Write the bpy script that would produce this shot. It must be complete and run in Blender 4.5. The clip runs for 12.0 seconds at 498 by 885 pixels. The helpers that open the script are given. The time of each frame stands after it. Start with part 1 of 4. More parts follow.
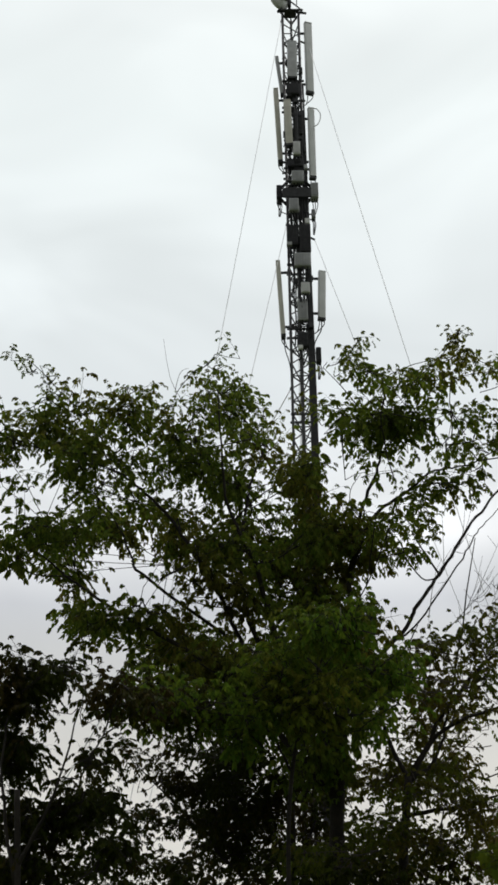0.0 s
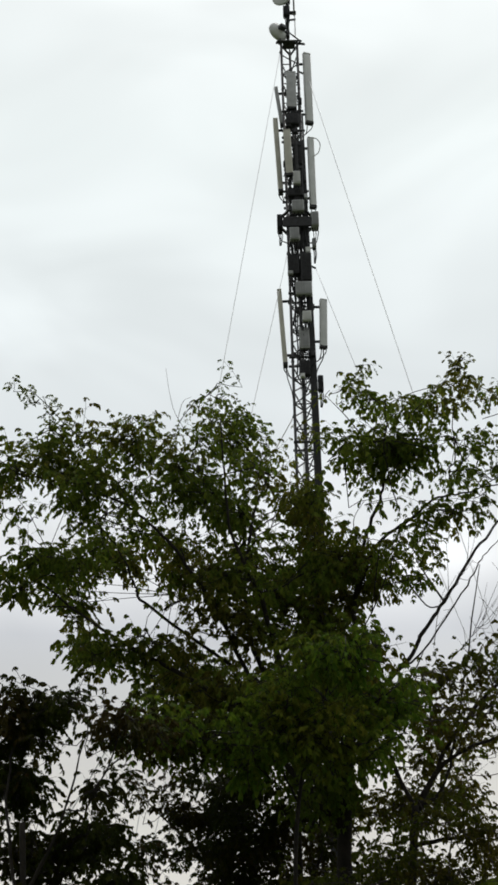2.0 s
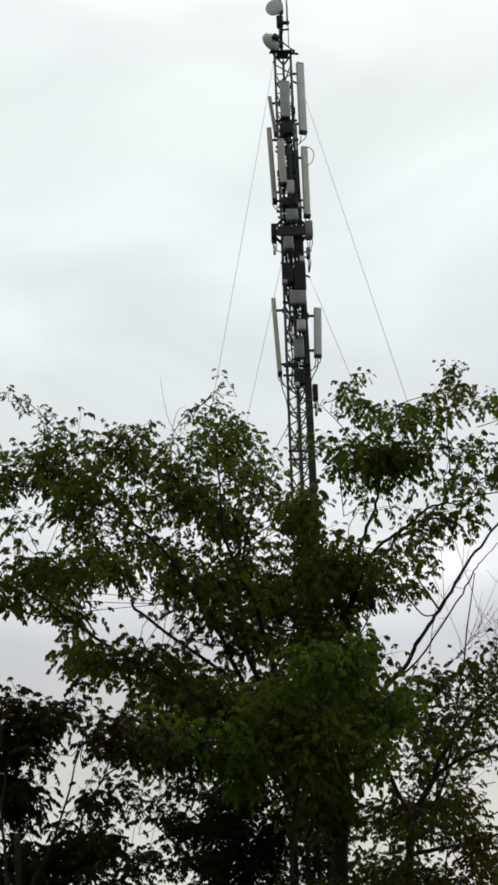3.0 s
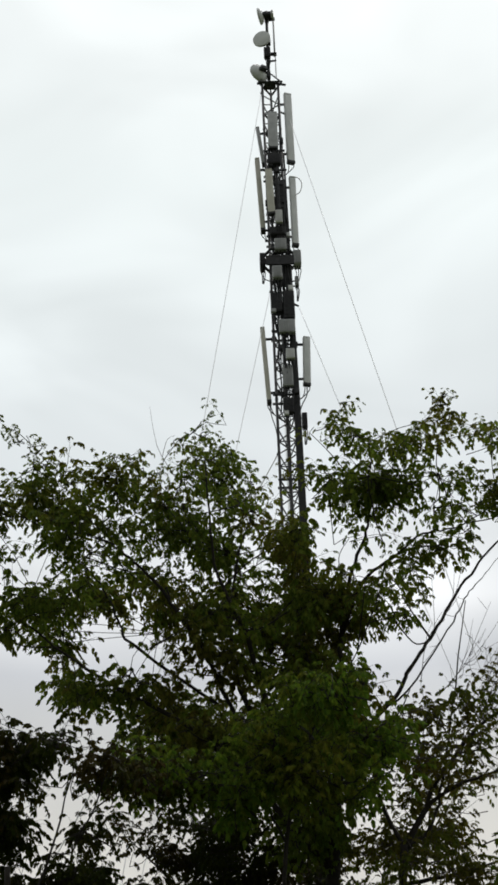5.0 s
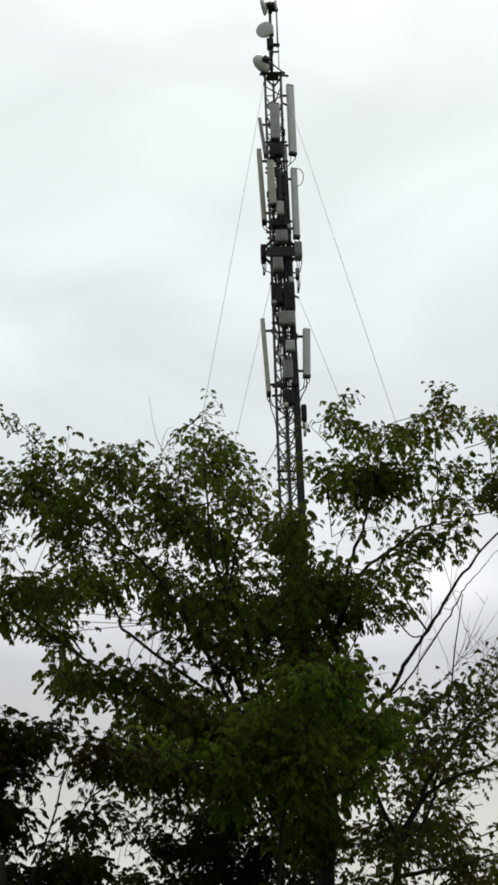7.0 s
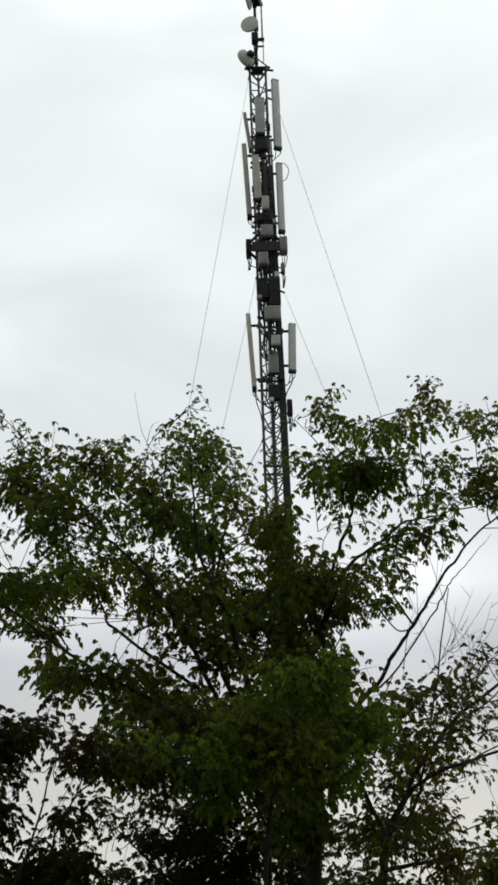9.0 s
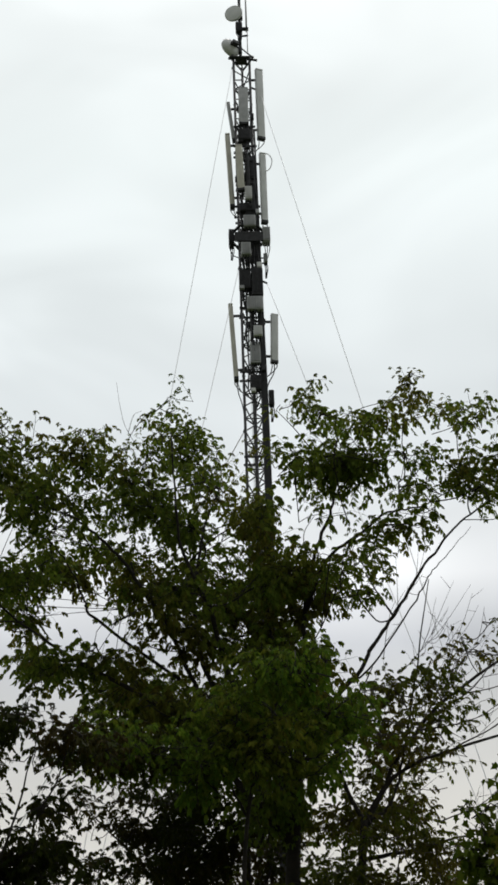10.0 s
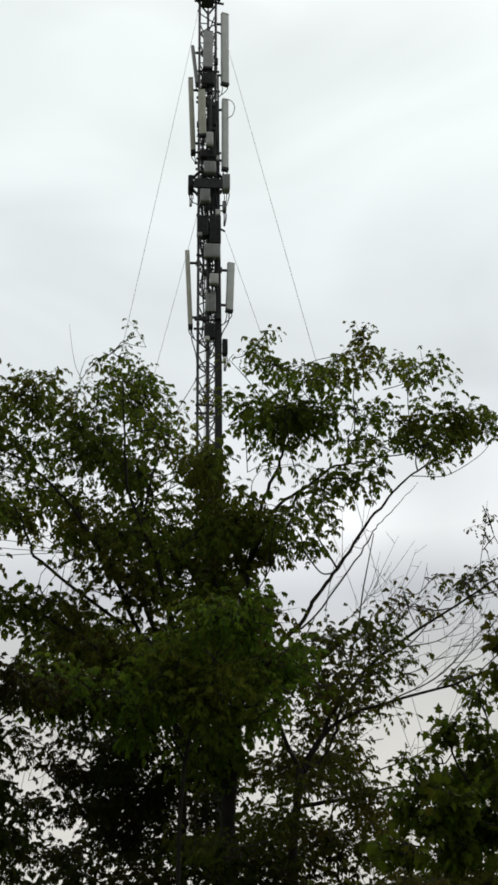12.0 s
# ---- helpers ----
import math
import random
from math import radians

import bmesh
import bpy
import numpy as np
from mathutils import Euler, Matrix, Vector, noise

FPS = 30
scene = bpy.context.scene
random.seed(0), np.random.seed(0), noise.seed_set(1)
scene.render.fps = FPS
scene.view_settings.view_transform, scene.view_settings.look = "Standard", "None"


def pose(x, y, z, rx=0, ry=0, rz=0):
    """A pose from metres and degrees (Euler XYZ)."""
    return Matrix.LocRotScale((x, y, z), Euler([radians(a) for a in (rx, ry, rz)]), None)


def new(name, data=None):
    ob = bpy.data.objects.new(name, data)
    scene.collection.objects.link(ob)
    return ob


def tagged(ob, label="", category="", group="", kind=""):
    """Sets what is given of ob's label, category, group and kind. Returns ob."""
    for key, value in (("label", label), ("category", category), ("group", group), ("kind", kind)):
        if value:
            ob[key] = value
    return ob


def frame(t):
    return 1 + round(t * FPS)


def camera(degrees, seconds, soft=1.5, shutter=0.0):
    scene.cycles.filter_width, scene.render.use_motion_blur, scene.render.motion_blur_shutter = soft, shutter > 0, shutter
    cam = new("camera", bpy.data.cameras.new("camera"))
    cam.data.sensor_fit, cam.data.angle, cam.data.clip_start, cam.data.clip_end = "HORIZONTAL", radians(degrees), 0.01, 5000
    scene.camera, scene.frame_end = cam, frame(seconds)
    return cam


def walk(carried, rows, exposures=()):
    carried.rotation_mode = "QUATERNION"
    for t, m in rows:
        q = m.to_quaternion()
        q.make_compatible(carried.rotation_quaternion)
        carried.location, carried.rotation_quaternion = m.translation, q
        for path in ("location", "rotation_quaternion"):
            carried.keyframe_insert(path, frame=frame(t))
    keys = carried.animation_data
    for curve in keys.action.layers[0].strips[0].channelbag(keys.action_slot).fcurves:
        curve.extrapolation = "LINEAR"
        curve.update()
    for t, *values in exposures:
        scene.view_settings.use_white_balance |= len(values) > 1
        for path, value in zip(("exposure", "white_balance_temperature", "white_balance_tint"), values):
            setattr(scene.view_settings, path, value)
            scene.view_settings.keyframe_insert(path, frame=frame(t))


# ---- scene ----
cam = camera(21.6, 12.0, soft=3.0)
EYE = (0.0, 0.0, 1.6)
# seconds, then the turn of a camera that is held in one spot
ROWS = [
    (0.0, 114.001, 0.591, 0.263),
    (0.5, 114.529, 0.725, 0.178),
    (1.0, 114.346, 0.815, 0.157),
    (1.5, 114.590, 0.869, 0.155),
    (1.8, 114.889, 0.850, 0.363),
    (2.0, 115.260, 1.034, 0.609),
    (2.5, 115.432, 1.293, 0.567),
    (3.0, 115.652, 1.289, 0.475),
    (3.5, 116.368, 1.305, -0.035),
    (3.7, 116.696, 1.424, 0.132),
    (5.3, 116.906, 1.780, 0.189),
    (5.5, 116.801, 1.654, 0.059),
    (6.0, 116.686, 1.519, 0.017),
    (6.5, 116.452, 1.269, 0.049),
    (7.0, 116.520, 1.264, -0.098),
    (7.2, 116.455, 1.288, -0.145),
    (8.8, 116.414, 1.731, -0.701),
    (9.0, 116.286, 1.689, -0.579),
    (9.5, 116.846, 1.840, -0.851),
    (10.0, 115.840, 1.735, -1.459),
    (10.1, 115.755, 1.741, -1.819),
    (10.2, 115.668, 1.784, -2.572),
    (10.3, 115.805, 2.384, -3.762),
    (10.4, 116.274, 2.836, -4.566),
    (10.5, 116.165, 2.883, -5.286),
    (11.0, 115.113, 2.844, -6.594),
    (11.2, 114.872, 2.704, -5.727),
    (11.5, 114.879, 2.406, -5.565),
    (11.8, 114.158, 1.791, -4.952),
    (12.0, 113.553, 0.607, -4.359),
]
walk(cam, [(t, pose(*EYE, rx, ry, rz)) for t, rx, ry, rz in ROWS])

# ---- world and light: an overcast day ----
world = bpy.data.worlds.new("overcast_sky")
scene.world = world
world.use_nodes = True
SUN_HEIGHT, SUN_TURN = 55.0, 20.0


def build_sky():
    nt = world.node_tree
    n, l = nt.nodes, nt.links
    n.clear()
    out = n.new("ShaderNodeOutputWorld")
    bg = n.new("ShaderNodeBackground")
    coord = n.new("ShaderNodeTexCoord")
    sky = n.new("ShaderNodeTexSky")
    sky.sky_type = "NISHITA"
    sky.sun_disc = False
    sky.sun_elevation, sky.sun_rotation = radians(SUN_HEIGHT), radians(SUN_TURN)
    sep = n.new("ShaderNodeSeparateXYZ")
    l.new(coord.outputs["Generated"], sep.inputs[0])
    ramp = n.new("ShaderNodeValToRGB")
    e = ramp.color_ramp.elements
    e[0].position, e[0].color = 0.0, (0.59, 0.57, 0.52, 1)
    e[1].position, e[1].color = 1.0, (1.0, 1.0, 1.0, 1)
    for p, c in ((0.17, (0.63, 0.615, 0.57, 1)), (0.25, (0.54, 0.545, 0.535, 1)), (0.29, (0.55, 0.565, 0.585, 1)), (0.335, (0.80, 0.815, 0.82, 1)), (0.43, (0.69, 0.73, 0.74, 1)), (0.62, (0.805, 0.86, 0.855, 1))):
        k = e.new(p)
        k.color = c
    l.new(sep.outputs["Z"], ramp.inputs[0])
    # soft cloud banks, two sizes
    noise_a = n.new("ShaderNodeTexNoise")
    noise_a.inputs["Scale"].default_value = 4.5
    noise_a.inputs["Detail"].default_value = 3.0
    noise_a.inputs["Distortion"].default_value = 0.6
    stretch = n.new("ShaderNodeMapping")
    stretch.inputs["Scale"].default_value = (1.0, 1.0, 1.9)
    stretch.inputs["Location"].default_value = (0.3, 0.2, 0.55)
    l.new(coord.outputs["Generated"], stretch.inputs[0])
    l.new(stretch.outputs[0], noise_a.inputs["Vector"])
    rng = n.new("ShaderNodeMapRange")
    rng.inputs["From Min"].default_value, rng.inputs["From Max"].default_value = 0.3, 0.7
    rng.inputs["To Min"].default_value, rng.inputs["To Max"].default_value = 0.89, 1.10
    l.new(noise_a.outputs["Fac"], rng.inputs["Value"])
    # brighter sunwards; the unseen sky behind the camera is dimmed to darken leaf fronts
    near_sun = n.new("ShaderNodeVectorMath")
    near_sun.operation = "DOT_PRODUCT"
    near_sun.inputs[1].default_value = (math.sin(radians(SUN_TURN)), math.cos(radians(SUN_TURN)), 0.35)
    l.new(coord.outputs["Generated"], near_sun.inputs[0])
    thin = n.new("ShaderNodeMapRange")
    thin.interpolation_type = "SMOOTHSTEP"
    thin.inputs["From Min"].default_value, thin.inputs["From Max"].default_value = -0.9, 0.75
    thin.inputs["To Min"].default_value, thin.inputs["To Max"].default_value = 0.32, 1.0
    l.new(near_sun.outputs["Value"], thin.inputs["Value"])
    both = n.new("ShaderNodeMath")
    both.operation = "MULTIPLY"
    l.new(thin.outputs["Result"], both.inputs[0])
    l.new(rng.outputs["Result"], both.inputs[1])
    # thin places and denser banks in the cloud: a direction, a half width, a half height and a gain
    for way, wide, high, gain in (((0.162, 1.0, 0.372), 0.075, 0.034, 0.17), ((0.145, 1.0, 0.62), 0.045, 0.05, 0.05), ((0.22, 1.0, 0.312), 0.09, 0.022, -0.05), ((-0.11, 1.0, 0.635), 0.10, 0.07, -0.05)):
        length = math.sqrt(sum(q * q for q in way))
        shift = n.new("ShaderNodeMapping")
        shift.vector_type = "POINT"
        shift.inputs["Location"].default_value = (-way[0] / length / wide, 0.0, -way[2] / length / high)
        shift.inputs["Scale"].default_value = (1 / wide, 0.0, 1 / high)
        l.new(coord.outputs["Generated"], shift.inputs[0])
        dist = n.new("ShaderNodeVectorMath")
        dist.operation = "LENGTH"
        l.new(shift.outputs[0], dist.inputs[0])
        ragged = n.new("ShaderNodeMath")
        ragged.operation = "MULTIPLY_ADD"
        ragged.inputs[1].default_value = 0.9
        l.new(noise_a.outputs["Fac"], ragged.inputs[0])
        l.new(dist.outputs["Value"], ragged.inputs[2])
        bank = n.new("ShaderNodeMapRange")
        bank.interpolation_type = "SMOOTHSTEP"
        bank.inputs["From Min"].default_value, bank.inputs["From Max"].default_value = 0.4, 1.5
        bank.inputs["To Min"].default_value, bank.inputs["To Max"].default_value = 1 + gain, 1.0
        l.new(ragged.outputs[0], bank.inputs["Value"])
        more = n.new("ShaderNodeMath")
        more.operation = "MULTIPLY"
        l.new(both.outputs[0], more.inputs[0])
        l.new(bank.outputs["Result"], more.inputs[1])
        both = more
    mul = n.new("ShaderNodeVectorMath")
    mul.operation = "SCALE"
    l.new(ramp.outputs["Color"], mul.inputs[0])
    l.new(both.outputs[0], mul.inputs["Scale"])
    dim = n.new("ShaderNodeVectorMath")
    dim.operation = "SCALE"
    dim.inputs["Scale"].default_value = 0.1
    l.new(sky.outputs["Color"], dim.inputs[0])
    mix = n.new("ShaderNodeMix")
    mix.data_type = "RGBA"
    mix.inputs["Factor"].default_value = 0.96
    l.new(dim.outputs[0], mix.inputs["A"])
    l.new(mul.outputs[0], mix.inputs["B"])
    l.new(mix.outputs["Result"], bg.inputs["Color"])
    bg.inputs["Strength"].default_value = 1.11
    l.new(bg.outputs[0], out.inputs["Surface"])


build_sky()
sun_data = bpy.data.lights.new("sun", "SUN")
sun_data.energy, sun_data.angle, sun_data.color = 1.2, radians(30), (1.0, 0.97, 0.92)
sun = new("sun", sun_data)
sun.matrix_world = pose(0, 0, 60, 90 - SUN_HEIGHT, 0, 180 - SUN_TURN)
scene.view_settings.exposure = 0.0


# ---- materials ----
def material(name, low, high, rough=0.6, metal=0.0, scale=8.0, bump=0.2, fine=60.0, spread=0.0):
    """Two colours mixed by a coarse and a fine noise, with a relief; spread: how far pieces differ in brightness."""
    m = bpy.data.materials.new(name)
    m.use_nodes = True
    n, l = m.node_tree.nodes, m.node_tree.links
    b = n["Principled BSDF"]
    co = n.new("ShaderNodeTexCoord")
    a = n.new("ShaderNodeTexNoise")
    a.inputs["Scale"].default_value, a.inputs["Detail"].default_value = scale, 5
    f = n.new("ShaderNodeTexNoise")
    f.inputs["Scale"].default_value, f.inputs["Detail"].default_value = fine, 3
    for q in (a, f):
        l.new(co.outputs["Object"], q.inputs["Vector"])
    add = n.new("ShaderNodeMath")
    add.operation = "MULTIPLY_ADD"
    add.inputs[1].default_value = 0.5
    l.new(f.outputs["Fac"], add.inputs[0])
    l.new(a.outputs["Fac"], add.inputs[2])
    rng = n.new("ShaderNodeMapRange")
    rng.inputs["From Min"].default_value, rng.inputs["From Max"].default_value = 0.5, 1.0
    l.new(add.outputs[0], rng.inputs["Value"])
    mix = n.new("ShaderNodeMix")
    mix.data_type = "RGBA"
    mix.inputs["A"].default_value, mix.inputs["B"].default_value = (*low, 1), (*high, 1)
    l.new(rng.outputs["Result"], mix.inputs["Factor"])
    last = mix.outputs["Result"]
    if spread:
        info = n.new("ShaderNodeObjectInfo")
        vary = n.new("ShaderNodeMapRange")
        vary.inputs["To Min"].default_value, vary.inputs["To Max"].default_value = 1 - spread, 1 + spread
        l.new(info.outputs["Random"], vary.inputs["Value"])
        hsv = n.new("ShaderNodeHueSaturation")
        l.new(vary.outputs["Result"], hsv.inputs["Value"])
        l.new(last, hsv.inputs["Color"])
        last = hsv.outputs["Color"]
    l.new(last, b.inputs["Base Color"])
    b.inputs["Roughness"].default_value, b.inputs["Metallic"].default_value = rough, metal
    if bump:
        k = n.new("ShaderNodeBump")
        k.inputs["Strength"].default_value, k.inputs["Distance"].default_value = bump, 0.01
        l.new(add.outputs[0], k.inputs["Height"])
        l.new(k.outputs["Normal"], b.inputs["Normal"])
    return m


def leaf_material(name, green, olive, brown_share, scale=1.1, through_share=0.38):
    """Leaves: green to olive in drifts through the crown, each leaflet a little different, some light passing through."""
    m = bpy.data.materials.new(name)
    m.use_nodes = True
    n, l = m.node_tree.nodes, m.node_tree.links
    b = n["Principled BSDF"]
    geo = n.new("ShaderNodeNewGeometry")
    drift = n.new("ShaderNodeTexNoise")
    drift.inputs["Scale"].default_value, drift.inputs["Detail"].default_value = scale, 2
    l.new(geo.outputs["Position"], drift.inputs["Vector"])
    rng = n.new("ShaderNodeMapRange")
    rng.inputs["From Min"].default_value, rng.inputs["From Max"].default_value = 0.62 - brown_share * 0.4, 0.72 - brown_share * 0.3
    l.new(drift.outputs["Fac"], rng.inputs["Value"])
    mix = n.new("ShaderNodeMix")
    mix.data_type = "RGBA"
    mix.inputs["A"].default_value, mix.inputs["B"].default_value = (*green, 1), (*olive, 1)
    l.new(rng.outputs["Result"], mix.inputs["Factor"])
    hsv = n.new("ShaderNodeHueSaturation")
    val = n.new("ShaderNodeMapRange")
    val.inputs["To Min"].default_value, val.inputs["To Max"].default_value = 0.6, 1.45
    l.new(geo.outputs["Random Per Island"], val.inputs["Value"])
    hue = n.new("ShaderNodeMapRange")
    hue.inputs["To Min"].default_value, hue.inputs["To Max"].default_value = 0.475, 0.515
    wob = n.new("ShaderNodeMath")
    wob.operation = "MULTIPLY"
    wob.inputs[1].default_value = 7.31
    fra = n.new("ShaderNodeMath")
    fra.operation = "FRACT"
    l.new(geo.outputs["Random Per Island"], wob.inputs[0])
    l.new(wob.outputs[0], fra.inputs[0])
    l.new(fra.outputs[0], hue.inputs["Value"])
    l.new(val.outputs["Result"], hsv.inputs["Value"])
    l.new(hue.outputs["Result"], hsv.inputs["Hue"])
    l.new(mix.outputs["Result"], hsv.inputs["Color"])
    l.new(hsv.outputs["Color"], b.inputs["Base Color"])
    b.inputs["Roughness"].default_value = 0.65
    b.inputs["Specular IOR Level"].default_value = 0.06
    tr = n.new("ShaderNodeBsdfTranslucent")
    glow = n.new("ShaderNodeHueSaturation")
    glow.inputs["Value"].default_value = 1.3
    l.new(hsv.outputs["Color"], glow.inputs["Color"])
    l.new(glow.outputs["Color"], tr.inputs["Color"])
    sh = n.new("ShaderNodeMixShader")
    sh.inputs[0].default_value = through_share
    l.new(b.outputs[0], sh.inputs[1])
    l.new(tr.outputs[0], sh.inputs[2])
    l.new(sh.outputs[0], n["Material Output"].inputs["Surface"])
    return m


GALV = material("galvanised_steel", (0.035, 0.034, 0.036), (0.09, 0.087, 0.09), 0.6, 0.2, 9, 0.15, 80, 0.2)
DARK = material("dark_steel", (0.018, 0.018, 0.02), (0.05, 0.05, 0.052), 0.6, 0.2, 12, 0.2, 90, 0.25)
RUBBER = material("black_cable_jacket", (0.008, 0.008, 0.009), (0.020, 0.020, 0.021), 0.55, 0, 14, 0.15)
SHELL = material("weathered_white_radome", (0.68, 0.69, 0.69), (0.82, 0.83, 0.83), 0.45, 0, 3, 0.05, 40, 0.08)
SHELL_WARM = material("yellowed_radome", (0.54, 0.52, 0.45), (0.68, 0.66, 0.58), 0.5, 0, 3, 0.05, 40, 0.06)
CASE = material("grey_radio_case", (0.36, 0.365, 0.37), (0.50, 0.505, 0.51), 0.5, 0.1, 6, 0.08, 60, 0.15)
CASE_WHITE = material("white_radio_case", (0.7, 0.7, 0.7), (0.84, 0.84, 0.83), 0.45, 0, 6, 0.05, 60)
WIRE = material("guy_wire_steel", (0.86, 0.86, 0.87), (0.94, 0.94, 0.95), 0.5, 0.0, 3, 0.0, 90)
BARK = material("rough_bark", (0.008, 0.006, 0.004), (0.027, 0.021, 0.014), 0.9, 0, 9, 0.9, 55)
BARE = material("bare_twig_bark", (0.045, 0.038, 0.034), (0.11, 0.092, 0.082), 0.9, 0, 12, 0.5, 70)
GRASS = material("grass_ground", (0.03, 0.045, 0.015), (0.07, 0.085, 0.03), 0.95, 0, 0.8, 0.6, 14)
LEAF = leaf_material("ash_leaf_green", (0.092, 0.132, 0.017), (0.106, 0.108, 0.017), 0.30, 1.1, 0.48)
LEAF_THIN = leaf_material("ash_leaf_olive", (0.074, 0.096, 0.013), (0.092, 0.086, 0.015), 0.4, 1.1, 0.45)
LEAF_FRESH = leaf_material("fresh_leaf_green", (0.090, 0.152, 0.015), (0.100, 0.120, 0.013), 0.35, 1.1, 0.45)
# the shade under the crowns is put into this leaf colour
LEAF_SHADED = leaf_material("shaded_leaf", (0.027, 0.037, 0.004), (0.040, 0.033, 0.006), 0.35, 1.4, 0.25)
LEAF_MAPLE = leaf_material("maple_leaf_green", (0.070, 0.115, 0.010), (0.084, 0.084, 0.010), 0.3, 1.4, 0.3)


# ---- building helpers ----
def finish(name, bm, mats, parent=None, label="", smooth=False):
    me = bpy.data.meshes.new(name)
    bm.to_mesh(me)
    bm.free()
    for m in (mats if isinstance(mats, (list, tuple)) else [mats]):
        me.materials.append(m)
    if smooth:
        me.polygons.foreach_set("use_smooth", [True] * len(me.polygons))
    ob = new(name, me)
    ob.parent = parent
    if label:
        ob["label"] = label
    return ob


def part(name, bm, mat, parent, label="", smooth=False):
    return finish(name, bm, mat, parent, label, smooth)


def thing(name, m, label, category, group=""):
    ob = new(name)
    ob.empty_display_size = 0.2
    ob.matrix_world = m
    return tagged(ob, label, category, group)


def boxed(sx, sy, sz, at=(0, 0, 0), bevel=0.0, seg=2, bm=None, turn=None):
    bm = bm or bmesh.new()
    m = Matrix.Translation(at) @ (turn or Matrix()) @ Matrix.Diagonal((sx, sy, sz, 1))
    v = bmesh.ops.create_cube(bm, size=1, matrix=m)["verts"]
    if bevel:
        edges = list({e for q in v for e in q.link_edges})
        bmesh.ops.bevel(bm, geom=edges, offset=bevel, segments=seg, affect="EDGES", profile=0.6)
    return bm


def rod(a, b, r, r2=None, sides=8, bm=None):
    bm = bm or bmesh.new()
    a, b = Vector(a), Vector(b)
    d = b - a
    m = Matrix.Translation((a + b) / 2) @ d.to_track_quat("Z", "Y").to_matrix().to_4x4()
    bmesh.ops.create_cone(bm, cap_ends=True, segments=sides, radius1=r, radius2=r if r2 is None else r2, depth=d.length, matrix=m)
    return bm


def smooth_line(points, per=5):
    """Catmull-Rom through the points."""
    p = [np.array(q, float) for q in points]
    p = [2 * p[0] - p[1]] + p + [2 * p[-1] - p[-2]]
    out = []
    for i in range(1, len(p) - 2):
        for k in range(per):
            t = k / per
            out.append(0.5 * (2 * p[i] + (p[i + 1] - p[i - 1]) * t + (2 * p[i - 1] - 5 * p[i] + 4 * p[i + 1] - p[i + 2]) * t * t
                              + (3 * p[i] - p[i - 1] - 3 * p[i + 1] + p[i + 2]) * t ** 3))
    out.append(p[-2])
    return np.array(out)


def tube_data(line, r0, r1, sides, rough=0.0, rng=None):
    """Verts and faces of a tapered tube along a line."""
    line = np.asarray(line, float)
    n = len(line)
    tang = np.gradient(line, axis=0)
    tang /= np.linalg.norm(tang, axis=1)[:, None] + 1e-9
    side = np.cross(tang, (0.31, 0.87, 0.39))
    side /= np.linalg.norm(side, axis=1)[:, None] + 1e-9
    up = np.cross(tang, side)
    ang = np.linspace(0, 2 * np.pi, sides, endpoint=False)
    rad = np.linspace(r0, r1, n)[:, None] * (1 + (rng.uniform(-rough, rough, (n, sides)) if rough else 0))
    v = line[:, None] + rad[..., None] * (np.cos(ang)[None, :, None] * side[:, None] + np.sin(ang)[None, :, None] * up[:, None])
    faces = []
    for i in range(n - 1):
        for k in range(sides):
            j = (k + 1) % sides
            faces.append((i * sides + k, i * sides + j, (i + 1) * sides + j, (i + 1) * sides + k))
    faces.append(tuple(range((n - 1) * sides, n * sides)))
    faces.append(tuple(reversed(range(sides))))
    return v.reshape(-1, 3), faces


def mesh_object(name, chunks, mats, parent=None, label="", smooth=True, indices=None):
    """One mesh out of (verts, faces) chunks; indices: a material number for each chunk."""
    verts, faces, mat_ids, base = [], [], [], 0
    for c, (v, f) in enumerate(chunks):
        verts.append(np.asarray(v))
        faces += [tuple(i + base for i in q) for q in f]
        mat_ids += [indices[c] if indices else 0] * len(f)
        base += len(v)
    me = bpy.data.meshes.new(name)
    me.from_pydata(np.concatenate(verts).tolist(), [], faces)
    for m in mats:
        me.materials.append(m)
    me.polygons.foreach_set("material_index", mat_ids)
    if smooth:
        me.polygons.foreach_set("use_smooth", [True] * len(me.polygons))
    ob = new(name, me)
    ob.parent = parent
    if label:
        ob["label"] = label
    return ob


# ---- ground ----
def build_ground():
    bm = bmesh.new()
    bmesh.ops.create_grid(bm, x_segments=60, y_segments=60, size=1)
    for v in bm.verts:
        # fine near the trees, wide towards the horizon
        v.co.x = math.copysign(abs(v.co.x) ** 3, v.co.x) * 2500
        v.co.y = math.copysign(abs(v.co.y) ** 3, v.co.y) * 2500 + 15
        v.co.z = 0.06 * noise.noise(v.co * 0.21) - 0.05
    ob = finish("ground", bm, GRASS, None, smooth=True)
    tagged(ob, "dull green rough grass under the trees", "ground", kind="structure")


build_ground()

# ---- the mast ----
MX, MY = 1.355, 30.0          # the mast's axis
HALF = 0.235                  # half the width of its lattice
TOP = 28.75
LEGS = [(-HALF, -0.12), (HALF, -0.12), (0.03, 0.29)]


